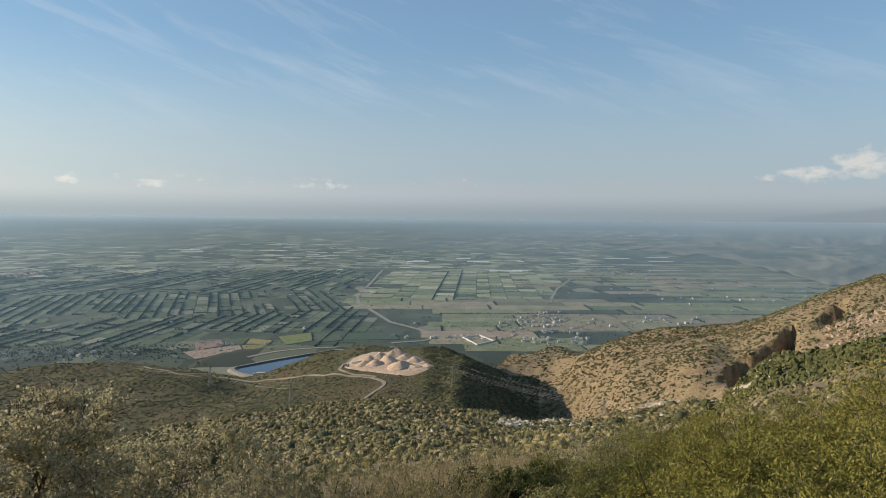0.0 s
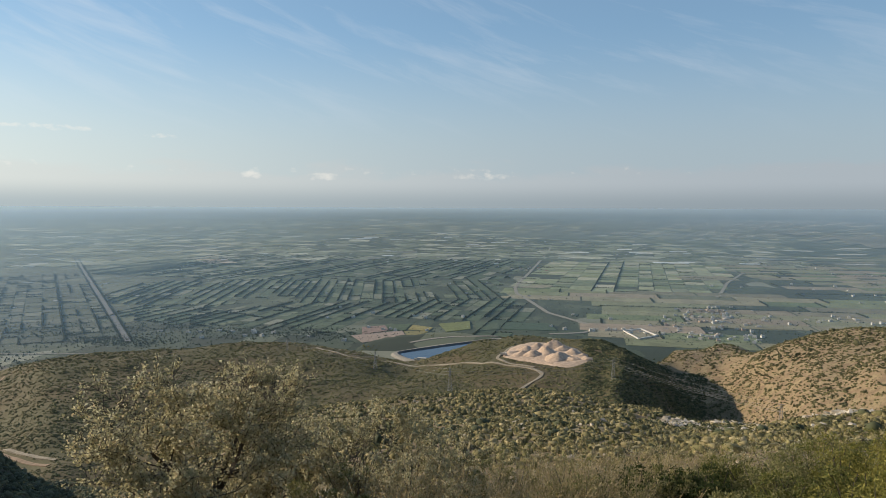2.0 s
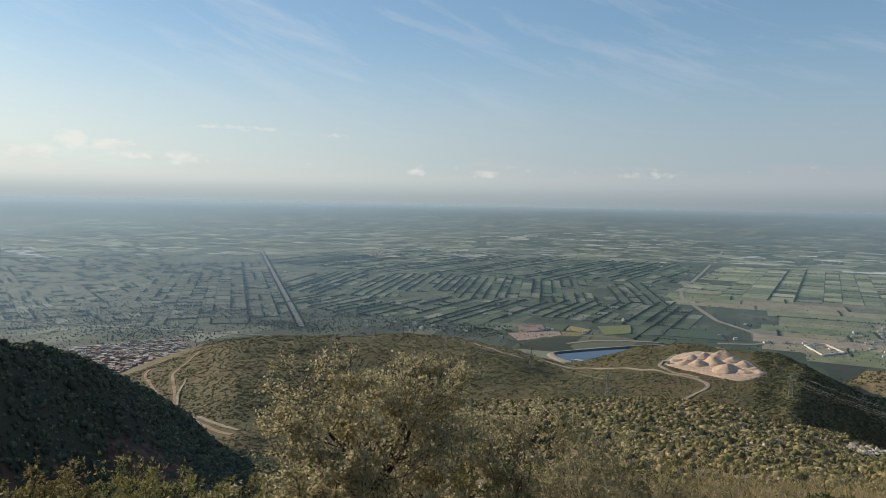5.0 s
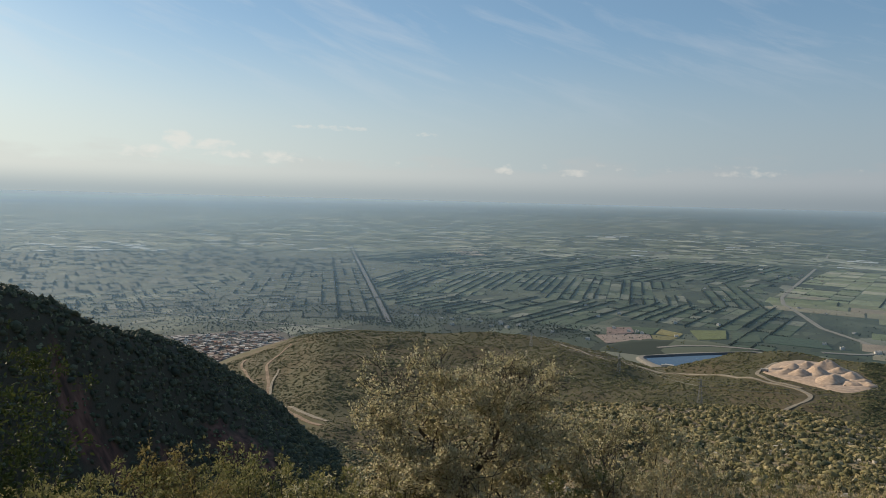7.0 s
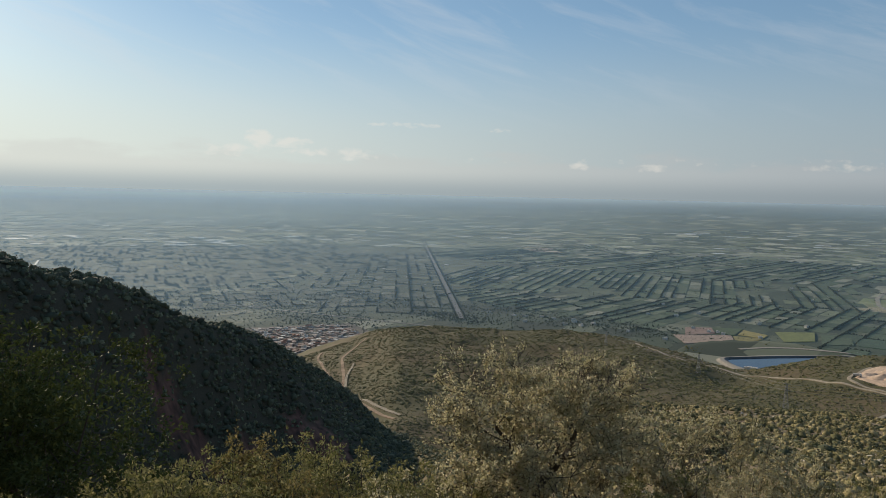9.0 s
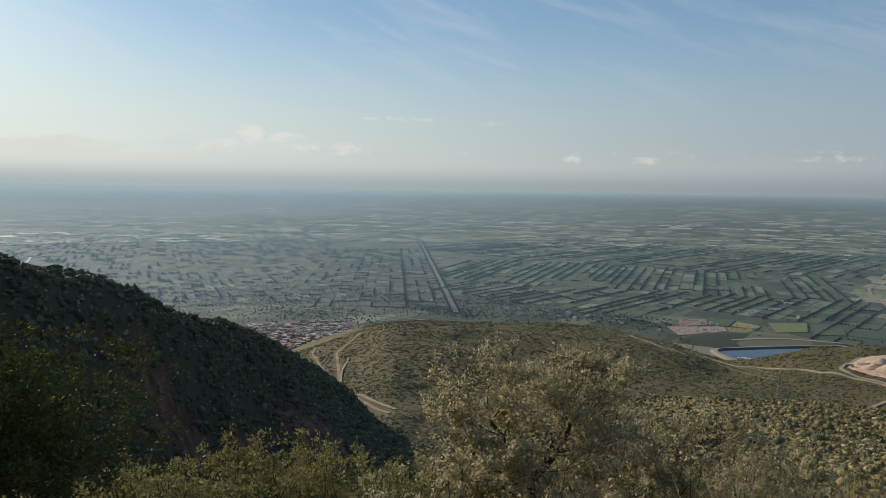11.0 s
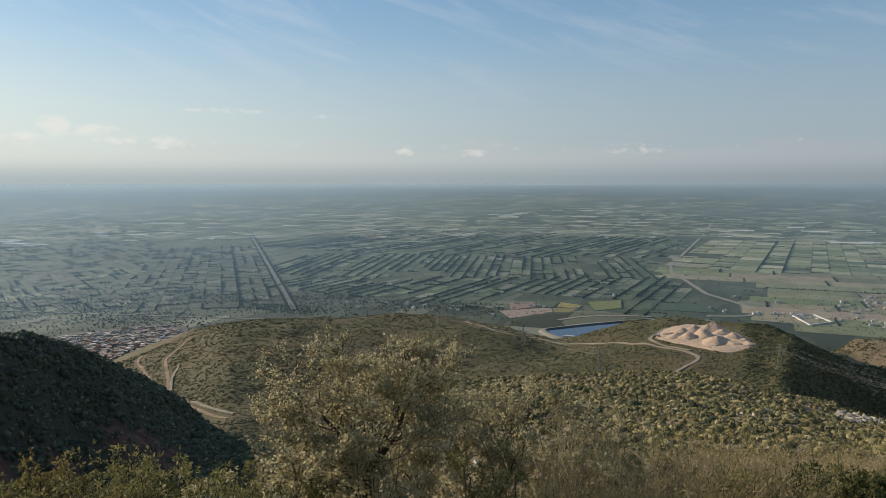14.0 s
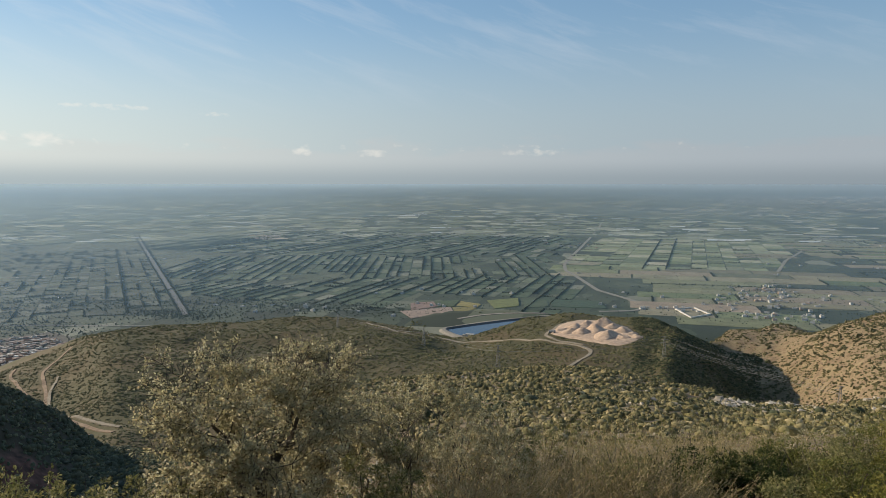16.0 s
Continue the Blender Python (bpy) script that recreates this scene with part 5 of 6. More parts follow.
def pylon(az, d, tall):
    x, y = plan_at(az, d)
    top = tagged(new("pylon"), "grey steel lattice pylon standing in the scrub", "pylon", "pylons of one power line")
    top.location = (x, y, float(terrain(np.array([x]), np.array([y]))[0]) - 0.3)
    w = tall * 0.09
    for sx in (-1, 1):
        for sy in (-1, 1):
            part("leg", np_mesh("leg", *tube((sx * w, sy * w, 0), (sx * 0.25, sy * 0.25, tall), 0.11)), M_STEEL, top)
    for k in range(7):
        z0, z1 = tall * k / 7.5, tall * (k + 1) / 7.5
        a, b = w * (1 - z0 / tall) + 0.25, w * (1 - z1 / tall) + 0.25
        for s in (-1, 1):
            part("brace", np_mesh("brace", *joined(tube((-a, s * a, z0), (b, s * b, z1), 0.06, 4), tube((a, s * a, z0), (-b, s * b, z1), 0.06, 4))), M_STEEL, top)
    for z in (tall * 0.72, tall * 0.86, tall * 0.98):
        part("crossarm", np_mesh("crossarm", *tube((-tall * 0.14, 0, z), (tall * 0.14, 0, z), 0.12)), M_STEEL, top)
    return Vector(top.location), tall


pylons = [pylon(26.0, 800, 17), pylon(18.8, 665, 18), pylon(12.5, 520, 18), pylon(-1.0, 520, 17), pylon(-13.5, 430, 16)]
for (a, ta), (b, tb) in zip(pylons, pylons[1:]):
    for off, part_z in ((-0.14, 0.72), (0.14, 0.72), (-0.14, 0.86), (0.14, 0.98)):
        pa, pb = a + Vector((off * ta, 0, part_z * ta)), b + Vector((off * tb, 0, part_z * tb))
        steps = [pa.lerp(pb, t) - Vector((0, 0, 4 * (pb - pa).length * 0.02 * t * (1 - t))) for t in np.linspace(0, 1, 17)]
        ring = np.array([(0, 0.04, 0), (0, 0, 0.04), (0, -0.04, 0), (0, 0, -0.04)])
        v = np.concatenate([np.array(p) + ring for p in steps])
        i = np.arange(4 * (len(steps) - 1))
        j = i - i % 4 + (i + 1) % 4
        f = np.stack([i, j, j + 4, i + 4], -1)
        tagged(part("power_cable", np_mesh("power_cable", v, f), M_STEEL), "thin slack power cable between pylons", "cable", "cables of the power line")

# ---- scrub and stones ----
sg = np.random.default_rng(33)


def scatter(n, az0, az1, d0, d1, gen=sg):
    """Plan places spread evenly over a sector."""
    az = gen.uniform(az0, az1, n)
    d = np.sqrt(gen.uniform(d0 ** 2, d1 ** 2, n))
    return -d * np.sin(np.radians(az)), d * np.cos(np.radians(az)), az, d


def clear_of_works(x, y):
    ok = np.ones(len(x), bool)
    for k in range(0, len(track_pts), 1):
        ok &= (x - track_pts[k, 0]) ** 2 + (y - track_pts[k, 1]) ** 2 > 5.5 ** 2
    d = np.hypot(x - yard_mid[0], (y - yard_mid[1]) * 0.62)
    ang = np.arctan2(y - yard_mid[1], x - yard_mid[0])
    la = np.arctan2(sand_loop[:, 1] - yard_mid[1], sand_loop[:, 0] - yard_mid[0])
    o = np.argsort(la)
    lr = np.interp(ang, la[o], np.hypot(*(sand_loop - yard_mid).T)[o], period=2 * np.pi)
    ok &= np.hypot(x - yard_mid[0], y - yard_mid[1]) > lr + 2
    ok &= np.hypot(x - centre[0], y - centre[1]) > 128
    return ok


def scrub(n, az0, az1, d0, d1, wide, shape, mat, words, tall=(0.6, 1.0), clump=25.0, seed=1, thin=0.0):
    x, y, az, d = scatter(n, az0, az1, d0, d1)
    keep = clear_of_works(x, y) & (cliff(x, y) < 0.45 + 0.9 * sg.random(n)) & (fractal(x, y, clump, 3, seed) + sg.uniform(-0.9, 0.9, n) > thin)
    x, y, d = x[keep], y[keep], d[keep]
    w = sg.uniform(*wide, len(x)) * (0.7 + 0.6 * sg.random(len(x)) ** 3)
    h = w * sg.uniform(*tall, len(x))
    v, f = blobs(np.stack([x, y, terrain(x, y) + h * 0.35], -1), w, h, shape, 0.32, sg)
    return tagged(part("scrub", np_mesh("scrub", v, f), mat), words, "scrub", kind="stuff")


W1 = "low dark green and olive scrub on dry stony ground"
scrub(20000, -8, 56, 350, 640, (0.4, 0.95), TUFT, M_SCRUB_FAR, W1, (0.5, 0.8), 60, 51, -0.8)
scrub(22000, -4.5, 56, 600, 950, (0.6, 1.25), TUFT, M_SCRUB_FAR, W1, (0.5, 0.8), 60, 52, -0.8)
scrub(9000, -8, 56, 350, 600, (0.9, 1.9), CLUMP, M_SCRUB_BENCH, W1, (0.3, 0.5), 50, 53, -0.8)
scrub(15000, -4.5, 56, 580, 940, (1.1, 2.3), CLUMP, M_SCRUB_BENCH, W1, (0.3, 0.5), 60, 54, -0.8)
# added dark bushes: their colour deepens the shade on this side of the ravine
scrub(9000, -8.2, 1.5, 400, 740, (0.6, 1.5), CLUMP, M_SCRUB_DARK, "dense scrub coloured dark to deepen the shade in the ravine", (0.5, 0.8), 40, 50, -0.7)
scrub(26000, -46, -4, 240, 860, (0.4, 1.1), TUFT, M_SCRUB_DRY, W1, (0.55, 0.9), 35, 57, -0.5)
scrub(14000, -46, -4, 260, 700, (0.7, 1.6), CLUMP, M_SCRUB_HILL, "olive bushes dotted over the dry tan hillside", (0.5, 0.85), 45, 56, -0.75)
scrub(2600, -30, -4, 560, 900, (1.2, 2.4), CLUMP, M_SCRUB_HILL, "olive bushes dotted over the dry tan hillside", (0.5, 0.8), 45, 55, -0.6)
scrub(11000, -36, -21, 112, 300, (0.25, 0.75), DOME, M_SCRUB_GREEN, "dense dark green bushes on the slope", (0.8, 1.3), 40, 58, -0.6)
scrub(3000, -36, -21, 130, 300, (0.6, 1.3), CLUMP, M_SCRUB_GREEN, "dense dark green bushes on the slope", (0.7, 1.1), 40, 60, -0.5)
scrub(14000, 38, 86, 120, 440, (0.5, 1.1), DOME, M_SCRUB_SPUR, "dense dark green bushes on the steep spur", (0.7, 1.2), 30, 59, -0.9)
scrub(2600, 40, 84, 150, 440, (0.8, 1.6), CLUMP, M_SCRUB_SPUR, "dark green holm oak bushes on the spur", (0.7, 1.1), 30, 61, -0.4)
scrub(7000, -21.5, 44, 135, 352, (0.2, 0.5), DOME, M_SCRUB_NEAR, "olive and straw-coloured low shrubs covering the slope", (0.6, 1.0), 22, 63, -0.9)
scrub(9000, -34, 46, 55, 150, (0.2, 0.5), DOME, M_SCRUB_NEAR, "olive and straw-coloured low shrubs covering the slope", (0.6, 1.0), 14, 65, -0.9)
scrub(2600, -22, 44, 90, 345, (0.35, 0.8), DOME, M_SCRUB_DARK, "scattered dark evergreen bushes on the slope", (0.5, 0.8), 40, 67, -0.1)
scrub(3500, -12, 20, 880, 1250, (0.9, 2.0), TUFT, M_SCRUB_FAR, W1, (0.6, 1.0), 60, 69, -0.3)
scrub(1500, -20, 60, 1250, 1580, (1.0, 2.0), TUFT, M_SCRUB_FAR, W1, (0.5, 0.8), 60, 70, 0.2)

def stones(n, az0, az1, d0, d1, size, words, seed, thin=0.5, flat=(0.4, 0.8), mat=None, clump=9.0):
    x, y, az, d = scatter(n, az0, az1, d0, d1)
    keep = (fractal(x, y, clump, 3, seed) > thin)
    x, y = x[keep], y[keep]
    w = size[0] + (size[1] - size[0]) * sg.random(len(x)) ** 3
    h = w * sg.uniform(*flat, len(x))
    v, f = blobs(np.stack([x, y, terrain(x, y) + h * 0.15], -1), w, h, DOME, 0.35, sg)
    return tagged(part("stones", np_mesh("stones", v, f), mat or M_STONE), words, "stones", kind="stuff")


stones(7000, -22, -5, 140, 206, (0.5, 1.5), "pale limestone outcrop along the brow of the slope", 82, 0.45, (0.5, 0.9), None, 14.0)
stones(13000, -26, -7, 108, 215, (0.2, 1.05), "pale limestone outcrop breaking through the slope", 81, 0.35)
stones(5000, -12, 12, 60, 190, (0.15, 0.75), "pale limestone blocks among the shrubs", 83, 0.62)
stones(3000, -12, 20, 170, 320, (0.2, 0.8), "pale limestone blocks among the shrubs", 85, 0.95)
stones(2600, -34, -26.8, 318, 400, (0.3, 1.5), "pinkish rounded rocks on the hillside", 87, 0.1, (0.5, 0.9), M_PINK_STONE, 22)
stones(1500, -12.5, -5, 440, 620, (0.4, 1.5), "reddish rock at the ravine's edge", 88, 0.15, (0.5, 0.9), M_RED_STONE, 20)
stones(260, 0.6, 4.6, 585, 625, (0.4, 1.6), "rubble along the edge of the sand yard", 92, -0.2, (0.5, 0.9), M_SAND, 12)

# ---- plants close by ----
pg = np.random.default_rng(77)


def unit(v):
    return v / np.maximum(np.linalg.norm(v, axis=-1, keepdims=True), 1e-9)


def leaves(base, axis, length, width=0.45, gen=pg):
    """Small folded leaves, one quad each."""
    n = len(base)
    length = np.broadcast_to(length, (n,))[:, None]
    a = unit(axis + gen.normal(0, 0.55, (n, 3)))
    s = unit(np.cross(a, gen.normal(0, 1, (n, 3)) + (0, 0, 0.8)))
    up = np.cross(s, a)
    w = width * length * gen.uniform(0.7, 1.2, (n, 1)) / 2
    fold = up * w * 0.5
    v = np.stack([base, base + a * length * 0.5 + s * w + fold, base + a * length, base + a * length * 0.5 - s * w + fold], 1)
    return v.reshape(-1, 3), np.arange(4 * n).reshape(-1, 4)


def grow(p, d, length, radius, level, segs, twigs, gen, levels, droop=0.0, spread=0.75, kids=(3, 5)):
    """A limb of a few bent lengths, and the limbs that leave it."""
    n = 4 if level < 2 else 3
    step = length / n
    for k in range(n):
        d = unit(d + gen.normal(0, 0.16 + 0.05 * level, 3) + np.array([0, 0, 0.10 - droop]))
        q = p + d * step
        r0, r1 = radius * (1 - 0.55 * k / n), radius * (1 - 0.55 * (k + 1) / n)
        segs.append((level, p, q, r0, r1))
        if level >= levels - 1:
            twigs.append((q, d))
        if level < levels and (k > 0 or level > 0):
            for _ in range(gen.integers(*kids) if k == n - 1 else gen.integers(1, 3)):
                side = unit(np.cross(d, gen.normal(0, 1, 3)))
                grow(q, unit(d * (1 - spread * 0.45) + side * spread * gen.uniform(0.6, 1.1)), length * gen.uniform(0.5, 0.72), r1 * 0.62, level + 1, segs, twigs, gen, levels, droop, spread, kids)
        p = q


def limbs(segs, sides=5):
    p0, p1 = np.array([s[1] for s in segs]), np.array([s[2] for s in segs])
    r0, r1 = np.array([s[3] for s in segs]), np.array([s[4] for s in segs])
    d = unit(p1 - p0)
    x = unit(np.cross(d, np.where(np.abs(d[:, 2:]) > 0.9, np.array([[1.0, 0, 0]]), np.array([[0, 0, 1.0]]))))
    y = np.cross(d, x)
    a = np.arange(sides) * 2 * np.pi / sides
    ring = x[:, None] * np.cos(a)[None, :, None] + y[:, None] * np.sin(a)[None, :, None]
    v = np.concatenate([p0[:, None] + ring * r0[:, None, None], p1[:, None] + ring * r1[:, None, None]], 1)
    i = np.arange(sides)
    j = (i + 1) % sides
    f = np.stack([i, j, j + sides, i + sides], -1)[None] + (2 * sides * np.arange(len(segs)))[:, None, None]
    return v.reshape(-1, 3), f.reshape(-1, 4)


def rooted(name, az, d, words, category, group=""):
    x, y = plan_at(az, d)
    ob = tagged(new(name), words, category, group)
    ob.location = (x, y, float(terrain(np.array([x]), np.array([y]))[0]) - 0.1)
    return ob


def oak(az, d, seed, tall, fork, reach, stems, leaf_mat, n_leaf, words, levels=4, size=0.046, lean=(0.0, 0.0), spread=0.78):
    """A small tree: bent stem or stems, a wide open crown of twigs, and small leaves."""
    gen = np.random.default_rng(seed)
    tree = rooted("tree", az, d, words, "tree")
    segs, twigs = [], []
    for k in range(stems):
        start = np.array([gen.normal(0, 0.12), gen.normal(0, 0.12), 0.0]) * (stems > 1)
        out = np.array([lean[0] + gen.normal(0, 0.28) * (stems > 1), lean[1] + gen.normal(0, 0.28) * (stems > 1), 1.0])
        p, dd, r = start, unit(out), 0.095 if stems == 1 else 0.05
        n = 6
        for i in range(n):
            dd = unit(dd + gen.normal(0, 0.09, 3) + np.array([0, 0, 0.1]))
            q = p + dd * fork / n
            segs.append((0, p, q, r, r * 0.94))
            if i > 1:
                side = unit(np.cross(dd, gen.normal(0, 1, 3)))
                grow(q, unit(dd * 0.35 + side), reach * gen.uniform(0.45, 0.7), r * 0.42, 1, segs, twigs, gen, levels - 1, 0.02, spread)
            p, r = q, r * 0.94
        for _ in range(4):
            side = unit(np.cross(dd, gen.normal(0, 1, 3)))
            grow(p, unit(dd * 0.8 + side * 0.75), reach, r * 0.6, 1, segs, twigs, gen, levels, 0.0, spread)
    tp, td = np.array([t[0] for t in twigs]), np.array([t[1] for t in twigs])
    top = tp[:, 2].max()
    k = tall / top
    tp[:, 2] *= k
    segs = [(lv, a * (1, 1, k), b * (1, 1, k), r0, r1) for lv, a, b, r0, r1 in segs]
    part("trunk", smooth(np_mesh("trunk", *limbs([s for s in segs if s[0] == 0], 8))), M_BARK, tree)
    part("branchwork", np_mesh("branchwork", *limbs([(s[0], s[1], s[2], max(s[3] * (1.5 if s[0] == 1 else 0.9), 0.005), max(s[4] * (1.5 if s[0] == 1 else 0.9), 0.003)) for s in segs if s[0] > 0], 3)), M_BARK, tree)
    bare = lattice(tp[:, 0] * 2.6 + seed, tp[:, 2] * 2.6 + tp[:, 1], seed) + gen.uniform(-0.35, 0.35, len(tp)) > 0.42      # twigs without leaves
    tp, td = tp[~bare], td[~bare]
    pick = gen.integers(0, len(tp), n_leaf)
    base = tp[pick] - td[pick] * gen.uniform(0, 0.14, (n_leaf, 1)) + gen.normal(0, 0.022, (n_leaf, 3))
    part("foliage", np_mesh("foliage", *leaves(base, td[pick] * 0.5 + gen.normal(0, 0.5, (n_leaf, 3)), gen.uniform(0.6, 1.25, n_leaf) * size, 0.72, gen)), leaf_mat, tree)
    return tree


def bush(az, d, top_el, wide, leaf_mat, n_leaf, seed, words, size=0.05, lumps=9, group=""):
    """A leafy bush: stems from one root and overlapping clumps of leaves, ragged on the outside."""
    gen = np.random.default_rng(seed)
    ob = rooted("bush", az, d, words, "bush", group)
    tall = max(0.5, d * math.tan(radians(top_el)) - ob.location.z)
    off = np.clip(gen.normal(0, 0.42, (2, lumps)), -0.52, 0.52) * wide
    cen = np.stack([off[0], off[1], tall * gen.uniform(0.35, 0.8, lumps)], -1)
    rad = np.stack([gen.uniform(0.3, 0.5, lumps) * wide, gen.uniform(0.3, 0.5, lumps) * wide, gen.uniform(0.2, 0.32, lumps) * tall], -1)
    over = (cen[:, 2] + rad[:, 2]).max()
    cen[:, 2] *= tall * 0.96 / over
    # sprays of leaves sit on the clumps, each a small tuft of its own
    n_spray = max(60, n_leaf // 60)
    on = gen.integers(0, lumps, n_spray)
    out = unit(gen.normal(0, 1, (n_spray, 3)) + (0, 0, 0.3))
    spray = cen[on] + out * rad[on] * gen.uniform(0.55, 1.08, (n_spray, 1))
    big = gen.uniform(0.07, 0.17, n_spray) * min(wide, 1.2)
    pick = gen.integers(0, n_spray, n_leaf)
    dirs = unit(gen.normal(0, 1, (n_leaf, 3)) + out[pick] * 0.7)
    base = spray[pick] + dirs * big[pick][:, None] * gen.uniform(0.2, 1.0, (n_leaf, 1)) ** 0.5 * (1, 1, 0.75)
    # shoots that stick out
    n_shoot = 26
    sp = gen.integers(0, lumps, n_shoot)
    sd = unit(gen.normal(0, 0.6, (n_shoot, 3)) + (0, 0, 0.9))
    s0 = cen[sp] + sd * rad[sp] * 0.8
    s1 = s0 + sd * gen.uniform(0.15, 0.38, (n_shoot, 1)) * min(1.0, tall / 1.5)
    u = gen.random((n_shoot, 14, 1))
    sb = (s0[:, None] * (1 - u) + s1[:, None] * u).reshape(-1, 3)
    base = np.concatenate([base, sb])
    ax = np.concatenate([dirs * 0.7, np.repeat(sd, 14, 0)])
    base[:, 2] = np.maximum(base[:, 2], 0.05)
    n = len(base)
    part("foliage", np_mesh("foliage", *leaves(base, ax + gen.normal(0, 0.45, (n, 3)), gen.uniform(0.6, 1.25, n) * size, 0.48, gen)), leaf_mat, ob)
    segs = [(1, np.array([gen.normal(0, 0.05), gen.normal(0, 0.05), 0.0]), c * (0.9, 0.9, 0.75), 0.022, 0.010) for c in cen]
    segs += [(1, a * (0.92, 0.92, 0.9), b + gen.normal(0, 0.12, 3) * wide, 0.010, 0.004) for a in cen for b in (a * (0.6, 0.6, 0.9), a + (0, 0, 0.2 * tall))]
    segs += [(1, a, b, 0.006, 0.002) for a, b in zip(s0, s1)]
    tagged(part("stem", np_mesh("stem", *limbs(segs, 4)), M_BARK, ob), kind="stuff")
    return ob


def dry_bush(az, d, top_el, wide, seed, words, mat):
    """A broom-like bush of many thin dry stalks with a few small leaves."""
    gen = np.random.default_rng(seed)
    ob = rooted("bush", az, d, words, "bush")
    tall = max(0.5, d * math.tan(radians(top_el)) - ob.location.z)
    n = 380
    root = gen.normal(0, wide * 0.22, (n, 3)) * (1, 1, 0)
    way = unit(np.stack([root[:, 0] / wide * 2.2 + gen.normal(0, 0.3, n), root[:, 1] / wide * 2.2 + gen.normal(0, 0.3, n), np.full(n, 1.3)], -1))
    ln = tall * gen.uniform(0.5, 1.0, n)[:, None] / np.maximum(way[:, 2:], 0.5)
    mid = root + way * ln * 0.55
    tip = mid + unit(way + gen.normal(0, 0.25, (n, 3))) * ln * 0.42
    segs = [(1, a, b, 0.006, 0.004) for a, b in zip(root, mid)] + [(1, a, b, 0.004, 0.0015) for a, b in zip(mid, tip)]
    part("broom", np_mesh("broom", *limbs(segs, 3)), M_STALK, ob)
    k = 9500
    pick = gen.integers(0, n, k)
    u = gen.uniform(-0.5, 1, (k, 1))
    base = np.where(u > 0, mid[pick] * (1 - u) + tip[pick] * u, root[pick] * -u + mid[pick] * (1 + u)) + gen.normal(0, 0.05, (k, 3))
    part("foliage", np_mesh("foliage", *leaves(base, way[pick], gen.uniform(0.5, 1.2, k) * 0.052, 0.4, gen)), mat, ob)
    return ob


oak(34.0, 10.0, 5, 4.6, 2.7, 1.3, 1, M_LEAF_OAK, 40000, "small open-crowned oak with dry olive leaves and dark branches")
oak(20.0, 13.0, 11, 3.8, 1.9, 1.15, 3, M_LEAF_OAK, 32000, "low many-stemmed oak with dry olive leaves on the slope", levels=3, size=0.053)
oak(26.2, 12.4, 17, 3.2, 1.5, 0.62, 2, M_LEAF_OAK, 12000, "low many-stemmed oak with dry olive leaves on the slope", levels=3)
oak(40.0, 9.6, 19, 2.4, 1.2, 0.55, 3, M_LEAF_OAK, 7000, "low many-stemmed oak with dry olive leaves on the slope", levels=3)
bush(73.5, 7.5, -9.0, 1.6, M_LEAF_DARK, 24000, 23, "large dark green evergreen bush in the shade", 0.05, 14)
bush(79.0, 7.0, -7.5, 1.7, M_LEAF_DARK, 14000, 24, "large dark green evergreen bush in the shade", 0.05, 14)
bush(56.5, 9.0, -17.6, 0.95, M_LEAF_YELLOW, 9000, 29, "bush with yellowing autumn leaves")
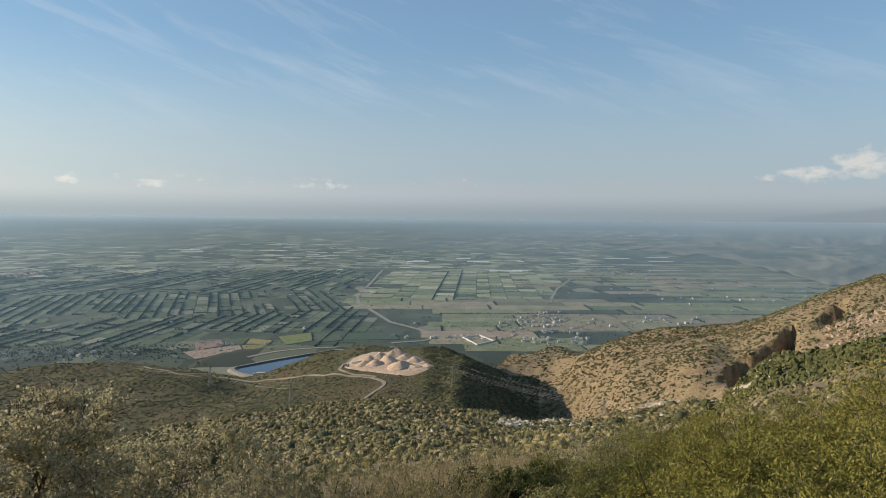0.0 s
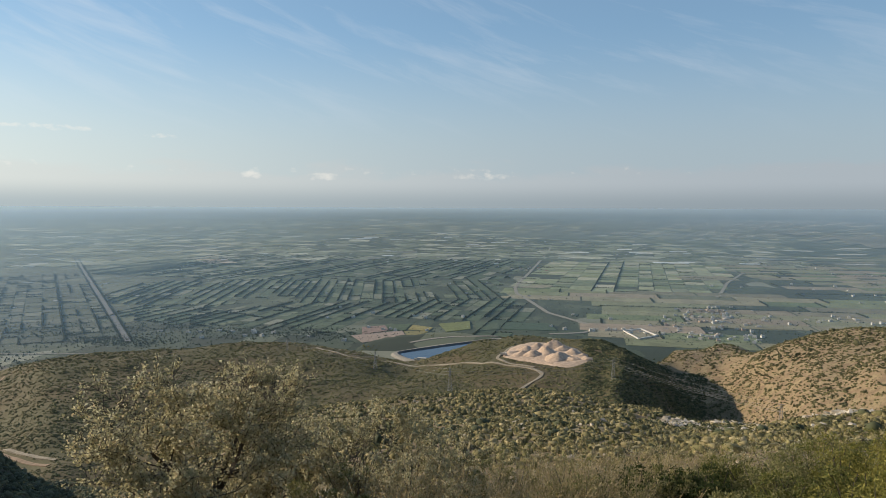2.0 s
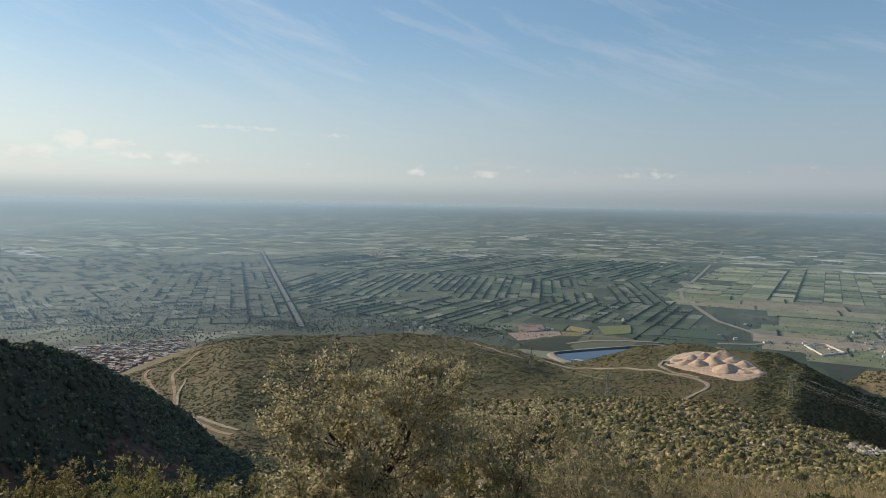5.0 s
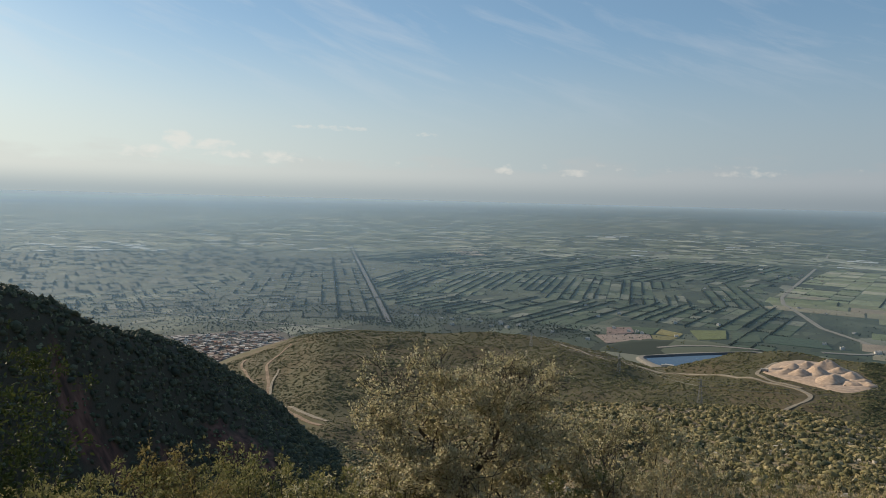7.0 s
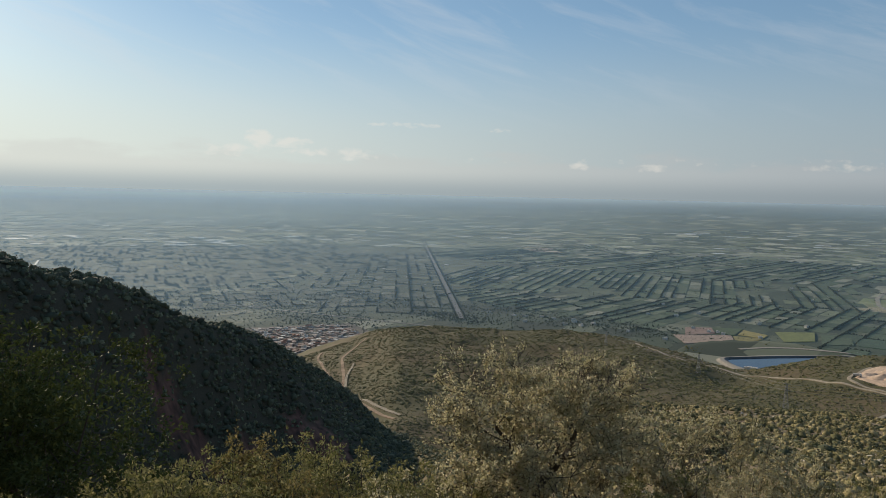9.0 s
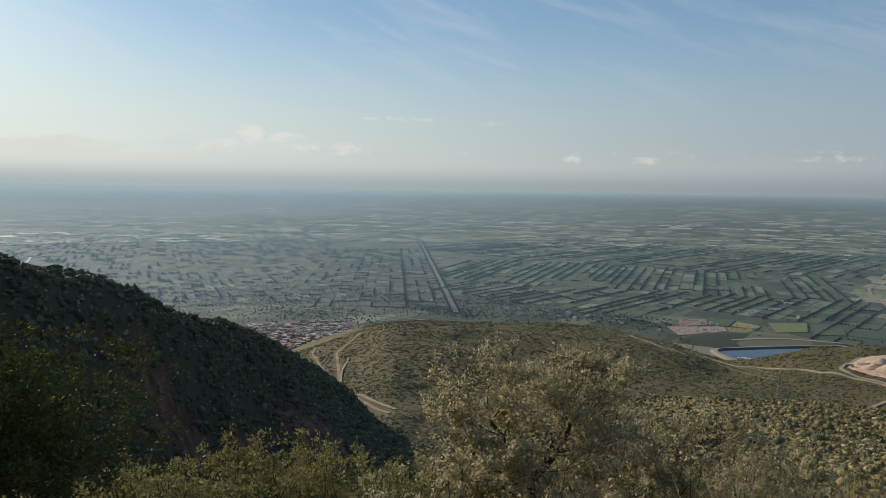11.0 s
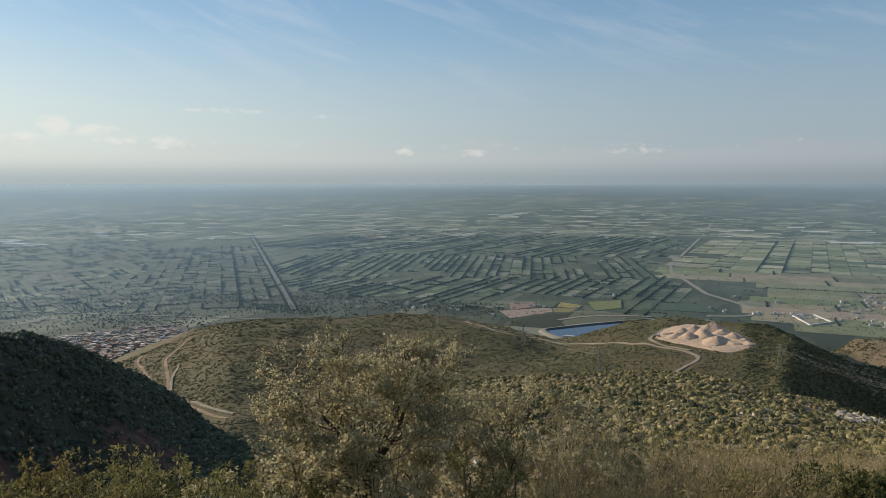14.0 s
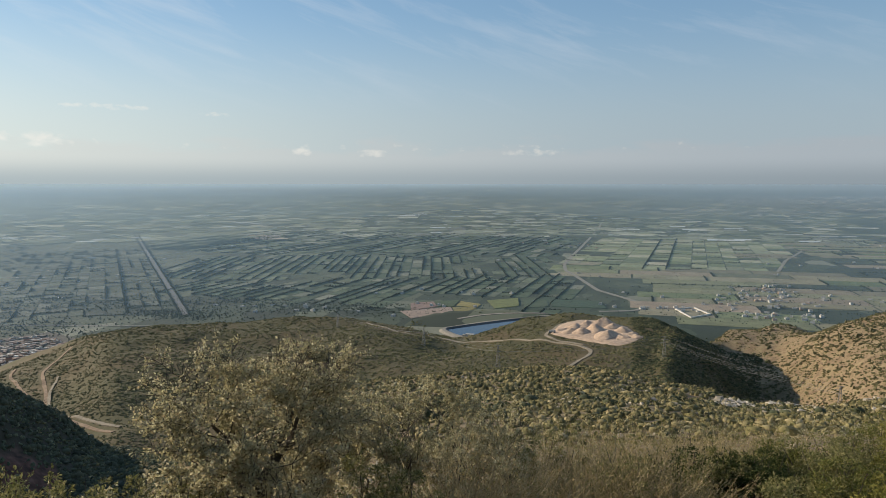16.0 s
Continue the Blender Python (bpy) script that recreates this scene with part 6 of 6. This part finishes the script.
for k, (az_, d_, top_, w_, mat_, words_) in enumerate((
        (66.5, 8.0, -19.6, 1.0, "dull", "grey-green leafy bush on the slope"), (62.0, 8.2, -19.9, 1.0, "dull", "grey-green leafy bush on the slope"), (51.5, 8.6, -20.3, 1.0, "dull", "grey-green leafy bush on the slope"),
        (46.5, 8.8, -20.2, 1.0, "dull", "grey-green leafy bush on the slope"), (59.0, 7.6, -21.0, 0.9, "dull", "grey-green leafy bush on the slope"), (42.5, 8.6, -20.9, 0.8, "dull", "grey-green leafy bush on the slope"), (54.5, 7.4, -21.6, 0.9, "yellow", "bush with yellowing autumn leaves"),
        (48.8, 7.8, -20.6, 1.0, "dull", "grey-green leafy bush on the slope"), (57.0, 8.6, -19.2, 0.9, "dull", "grey-green leafy bush on the slope"), (64.0, 7.0, -20.4, 1.0, "dull", "grey-green leafy bush on the slope"), (44.6, 7.6, -21.6, 0.9, "oak", "olive-leaved low bush among stones"), (52.6, 9.6, -19.0, 0.8, "dull", "grey-green leafy bush on the slope"),
        (14.5, 11.5, -19.3, 0.9, "oak", "olive-leaved low bush among stones"), (31.0, 8.4, -21.5, 0.9, "oak", "olive-leaved low bush among stones"), (24.0, 8.6, -21.2, 0.9, "dull", "grey-green leafy bush on the slope"),
        (9.5, 12.5, -20.3, 0.9, "dull", "grey-green leafy bush on the slope"), (-2.5, 13.0, -19.7, 1.0, "dark", "dark green low bush among dry stalks"), (-7.2, 12.6, -20.0, 0.8, "dark", "dark green low bush among dry stalks"), (2.0, 11.4, -21.0, 0.8, "dull", "grey-green leafy bush on the slope"), (-5.5, 12.5, -20.3, 0.8, "dull", "grey-green leafy bush on the slope"),
        (-8.8, 14.0, -18.9, 0.95, "green", "bright green leafy bush on the slope"), (-12.2, 13.0, -18.2, 1.0, "dull", "grey-green leafy bush on the slope"), (-15.5, 14.0, -17.2, 0.9, "dull", "grey-green leafy bush on the slope"),
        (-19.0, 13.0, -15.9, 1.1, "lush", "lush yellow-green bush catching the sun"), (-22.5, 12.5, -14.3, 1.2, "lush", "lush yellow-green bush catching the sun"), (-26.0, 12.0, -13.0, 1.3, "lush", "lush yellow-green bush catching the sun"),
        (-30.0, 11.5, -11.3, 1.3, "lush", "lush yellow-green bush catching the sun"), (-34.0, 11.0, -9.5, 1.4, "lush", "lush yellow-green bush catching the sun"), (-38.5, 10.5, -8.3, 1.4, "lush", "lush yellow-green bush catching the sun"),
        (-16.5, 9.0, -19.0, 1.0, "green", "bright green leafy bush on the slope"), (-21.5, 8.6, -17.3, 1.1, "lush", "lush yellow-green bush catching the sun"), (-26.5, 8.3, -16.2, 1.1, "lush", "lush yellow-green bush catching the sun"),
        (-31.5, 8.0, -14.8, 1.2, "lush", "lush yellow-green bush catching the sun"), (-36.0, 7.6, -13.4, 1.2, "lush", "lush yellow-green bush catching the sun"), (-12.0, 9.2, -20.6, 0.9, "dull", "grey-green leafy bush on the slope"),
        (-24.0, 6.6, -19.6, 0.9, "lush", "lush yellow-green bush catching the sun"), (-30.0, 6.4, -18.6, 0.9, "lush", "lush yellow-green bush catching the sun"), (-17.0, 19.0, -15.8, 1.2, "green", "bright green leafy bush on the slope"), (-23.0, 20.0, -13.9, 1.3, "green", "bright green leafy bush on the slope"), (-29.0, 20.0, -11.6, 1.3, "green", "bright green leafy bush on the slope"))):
    mat = {"dull": M_LEAF_DULL, "yellow": M_LEAF_YELLOW, "oak": M_LEAF_OAK, "dark": M_LEAF_DARK, "green": M_LEAF_GREEN, "lush": M_LEAF_LUSH}[mat_]
    bush(az_, d_, top_, w_, mat, 15000 if mat_ in ("lush", "green") else 8500, 200 + k, words_, 0.047 if mat_ in ("lush", "green") else 0.05, 16, "bushes on the near slope")
for k, (az_, d_, top_, w_) in enumerate(((6.5, 13.0, -20.0, 1.1), (3.0, 12.5, -20.2, 1.2), (0.0, 13.5, -19.6, 1.2), (11.8, 10.5, -21.2, 1.0), (5.0, 10.5, -21.5, 1.0), (-6.8, 15.0, -19.2, 1.1), (17.0, 9.0, -21.4, 0.9), (-0.5, 11.0, -21.4, 1.0), (-4.0, 17.0, -19.3, 1.0))):
    dry_bush(az_, d_, top_, w_, 300 + k, "dry broom-like bush of brown stalks", M_LEAF_DRY)

# low shrubs that cover the slope below, each a tuft of a few leafy sprays
for n, d0, d1, spray, per, w0, w1, edge_az, mat, words in (
        (4600, 58, 140, 0.19, 44, 0.4, 1.0, (-24, 46), M_SCRUB_SPRAY, "rounded olive and straw-coloured bushes covering the slope"),
        (8200, 130, 352, 0.36, 30, 0.7, 1.7, (-21.5, 46), M_SCRUB_SPRAY, "rounded olive and straw-coloured bushes covering the slope"),
        (1300, 80, 352, 0.36, 34, 0.8, 1.7, (-21.5, 46), M_TUFT_DARK, "scattered dark evergreen bushes on the slope"),
        (1500, 140, 440, 0.42, 110, 1.6, 3.6, (42, 84), M_TUFT_SPUR, "broad holm oak crowns on the steep spur"),
        (9500, 140, 430, 0.38, 26, 0.9, 2.2, (42, 84), M_TUFT_SPUR, "leafy dark bushes on the steep spur")):
    x, y, az, d = scatter(n, *edge_az, d0, d1, pg)
    keep = (fractal(x, y, 22, 3, 63) + pg.uniform(-0.9, 0.9, n) > -0.9) & (cliff(x, y) < 0.5)
    x, y = x[keep], y[keep]
    n, z = len(x), terrain(x, y)
    w, h = pg.uniform(w0, w1, n), pg.uniform(w0, w1, n) * 0.9
    dirs = unit(pg.normal(0, 1, (n, per, 3)) * (1, 1, 0.6) + (0, 0, 0.5))
    base = np.stack([x, y, z], -1)[:, None] + dirs * pg.uniform(0.15, 0.85, (n, per, 1)) ** 0.6 * np.stack([w, w, h], -1)[:, None]
    base[..., 2] = np.maximum(base[..., 2], z[:, None] + 0.02)
    base, ax = base.reshape(-1, 3), dirs.reshape(-1, 3)
    own = pg.random(n)
    sprays = leaves(base, ax + (0, 0, 0.3), pg.uniform(0.6, 1.3, len(base)) * spray, 0.75, pg)
    bodies = blobs(np.stack([x, y, z + h * 0.12], -1), w * 0.7, h * 0.68, ICO20, 0.34, pg)
    for (v, f), each in ((sprays, per * 4), (bodies, len(ICO20[0]))):
        me = smooth(np_mesh("scrub", v, f))
        me.attributes.new("shade", "FLOAT", "POINT").data.foreach_set("value", np.repeat(own, each).astype(np.float32))
        tagged(part("scrub", me, mat), words, "scrub", kind="stuff")

# smaller shrubs further down the near slope, too many to tell apart
ng = np.random.default_rng(91)
for n_shrub, d0, d1, leaf, per, mats in ((460, 13, 30, 0.08, 190, (M_LEAF_DULL, M_LEAF_DRY, M_LEAF_GREEN)), (2000, 26, 66, 0.14, 64, (M_LEAF_DULL, M_LEAF_DRY, M_LEAF_OAK, M_LEAF_GREEN))):
    for mi, mat in enumerate(mats):
        n = n_shrub // len(mats)
        x, y, az, d = scatter(n, -38, 76, d0, d1, ng)
        z = terrain(x, y)
        w, h = ng.uniform(0.35, 0.85, n), ng.uniform(0.35, 0.9, n)
        dirs = unit(ng.normal(0, 1, (n, per, 3)) * (1, 1, 0.8) + (0, 0, 0.35))
        k = ng.uniform(0.3, 1.0, (n, per, 1)) ** 0.5
        base = np.stack([x, y, z], -1)[:, None] + dirs * k * np.stack([w, w, h], -1)[:, None] * (1 + 0.3 * ng.normal(0, 1, (n, 1, 3)) * (1, 1, 0.3))
        base[..., 2] = np.maximum(base[..., 2], z[:, None])
        base, ax = base.reshape(-1, 3), dirs.reshape(-1, 3)
        v, f = leaves(base, ax + ng.normal(0, 0.5, ax.shape), ng.uniform(0.6, 1.3, len(base)) * leaf, 0.5, ng)
        tagged(part("scrub", np_mesh("scrub", v, f), mat), "low leafy shrubs and dry herbs covering the slope", "scrub", kind="stuff")
stones(1300, -36, 40, 14, 62, (0.10, 0.55), "pale limestone blocks among the shrubs", 95, 0.55, (0.4, 0.8), None, 6.0)
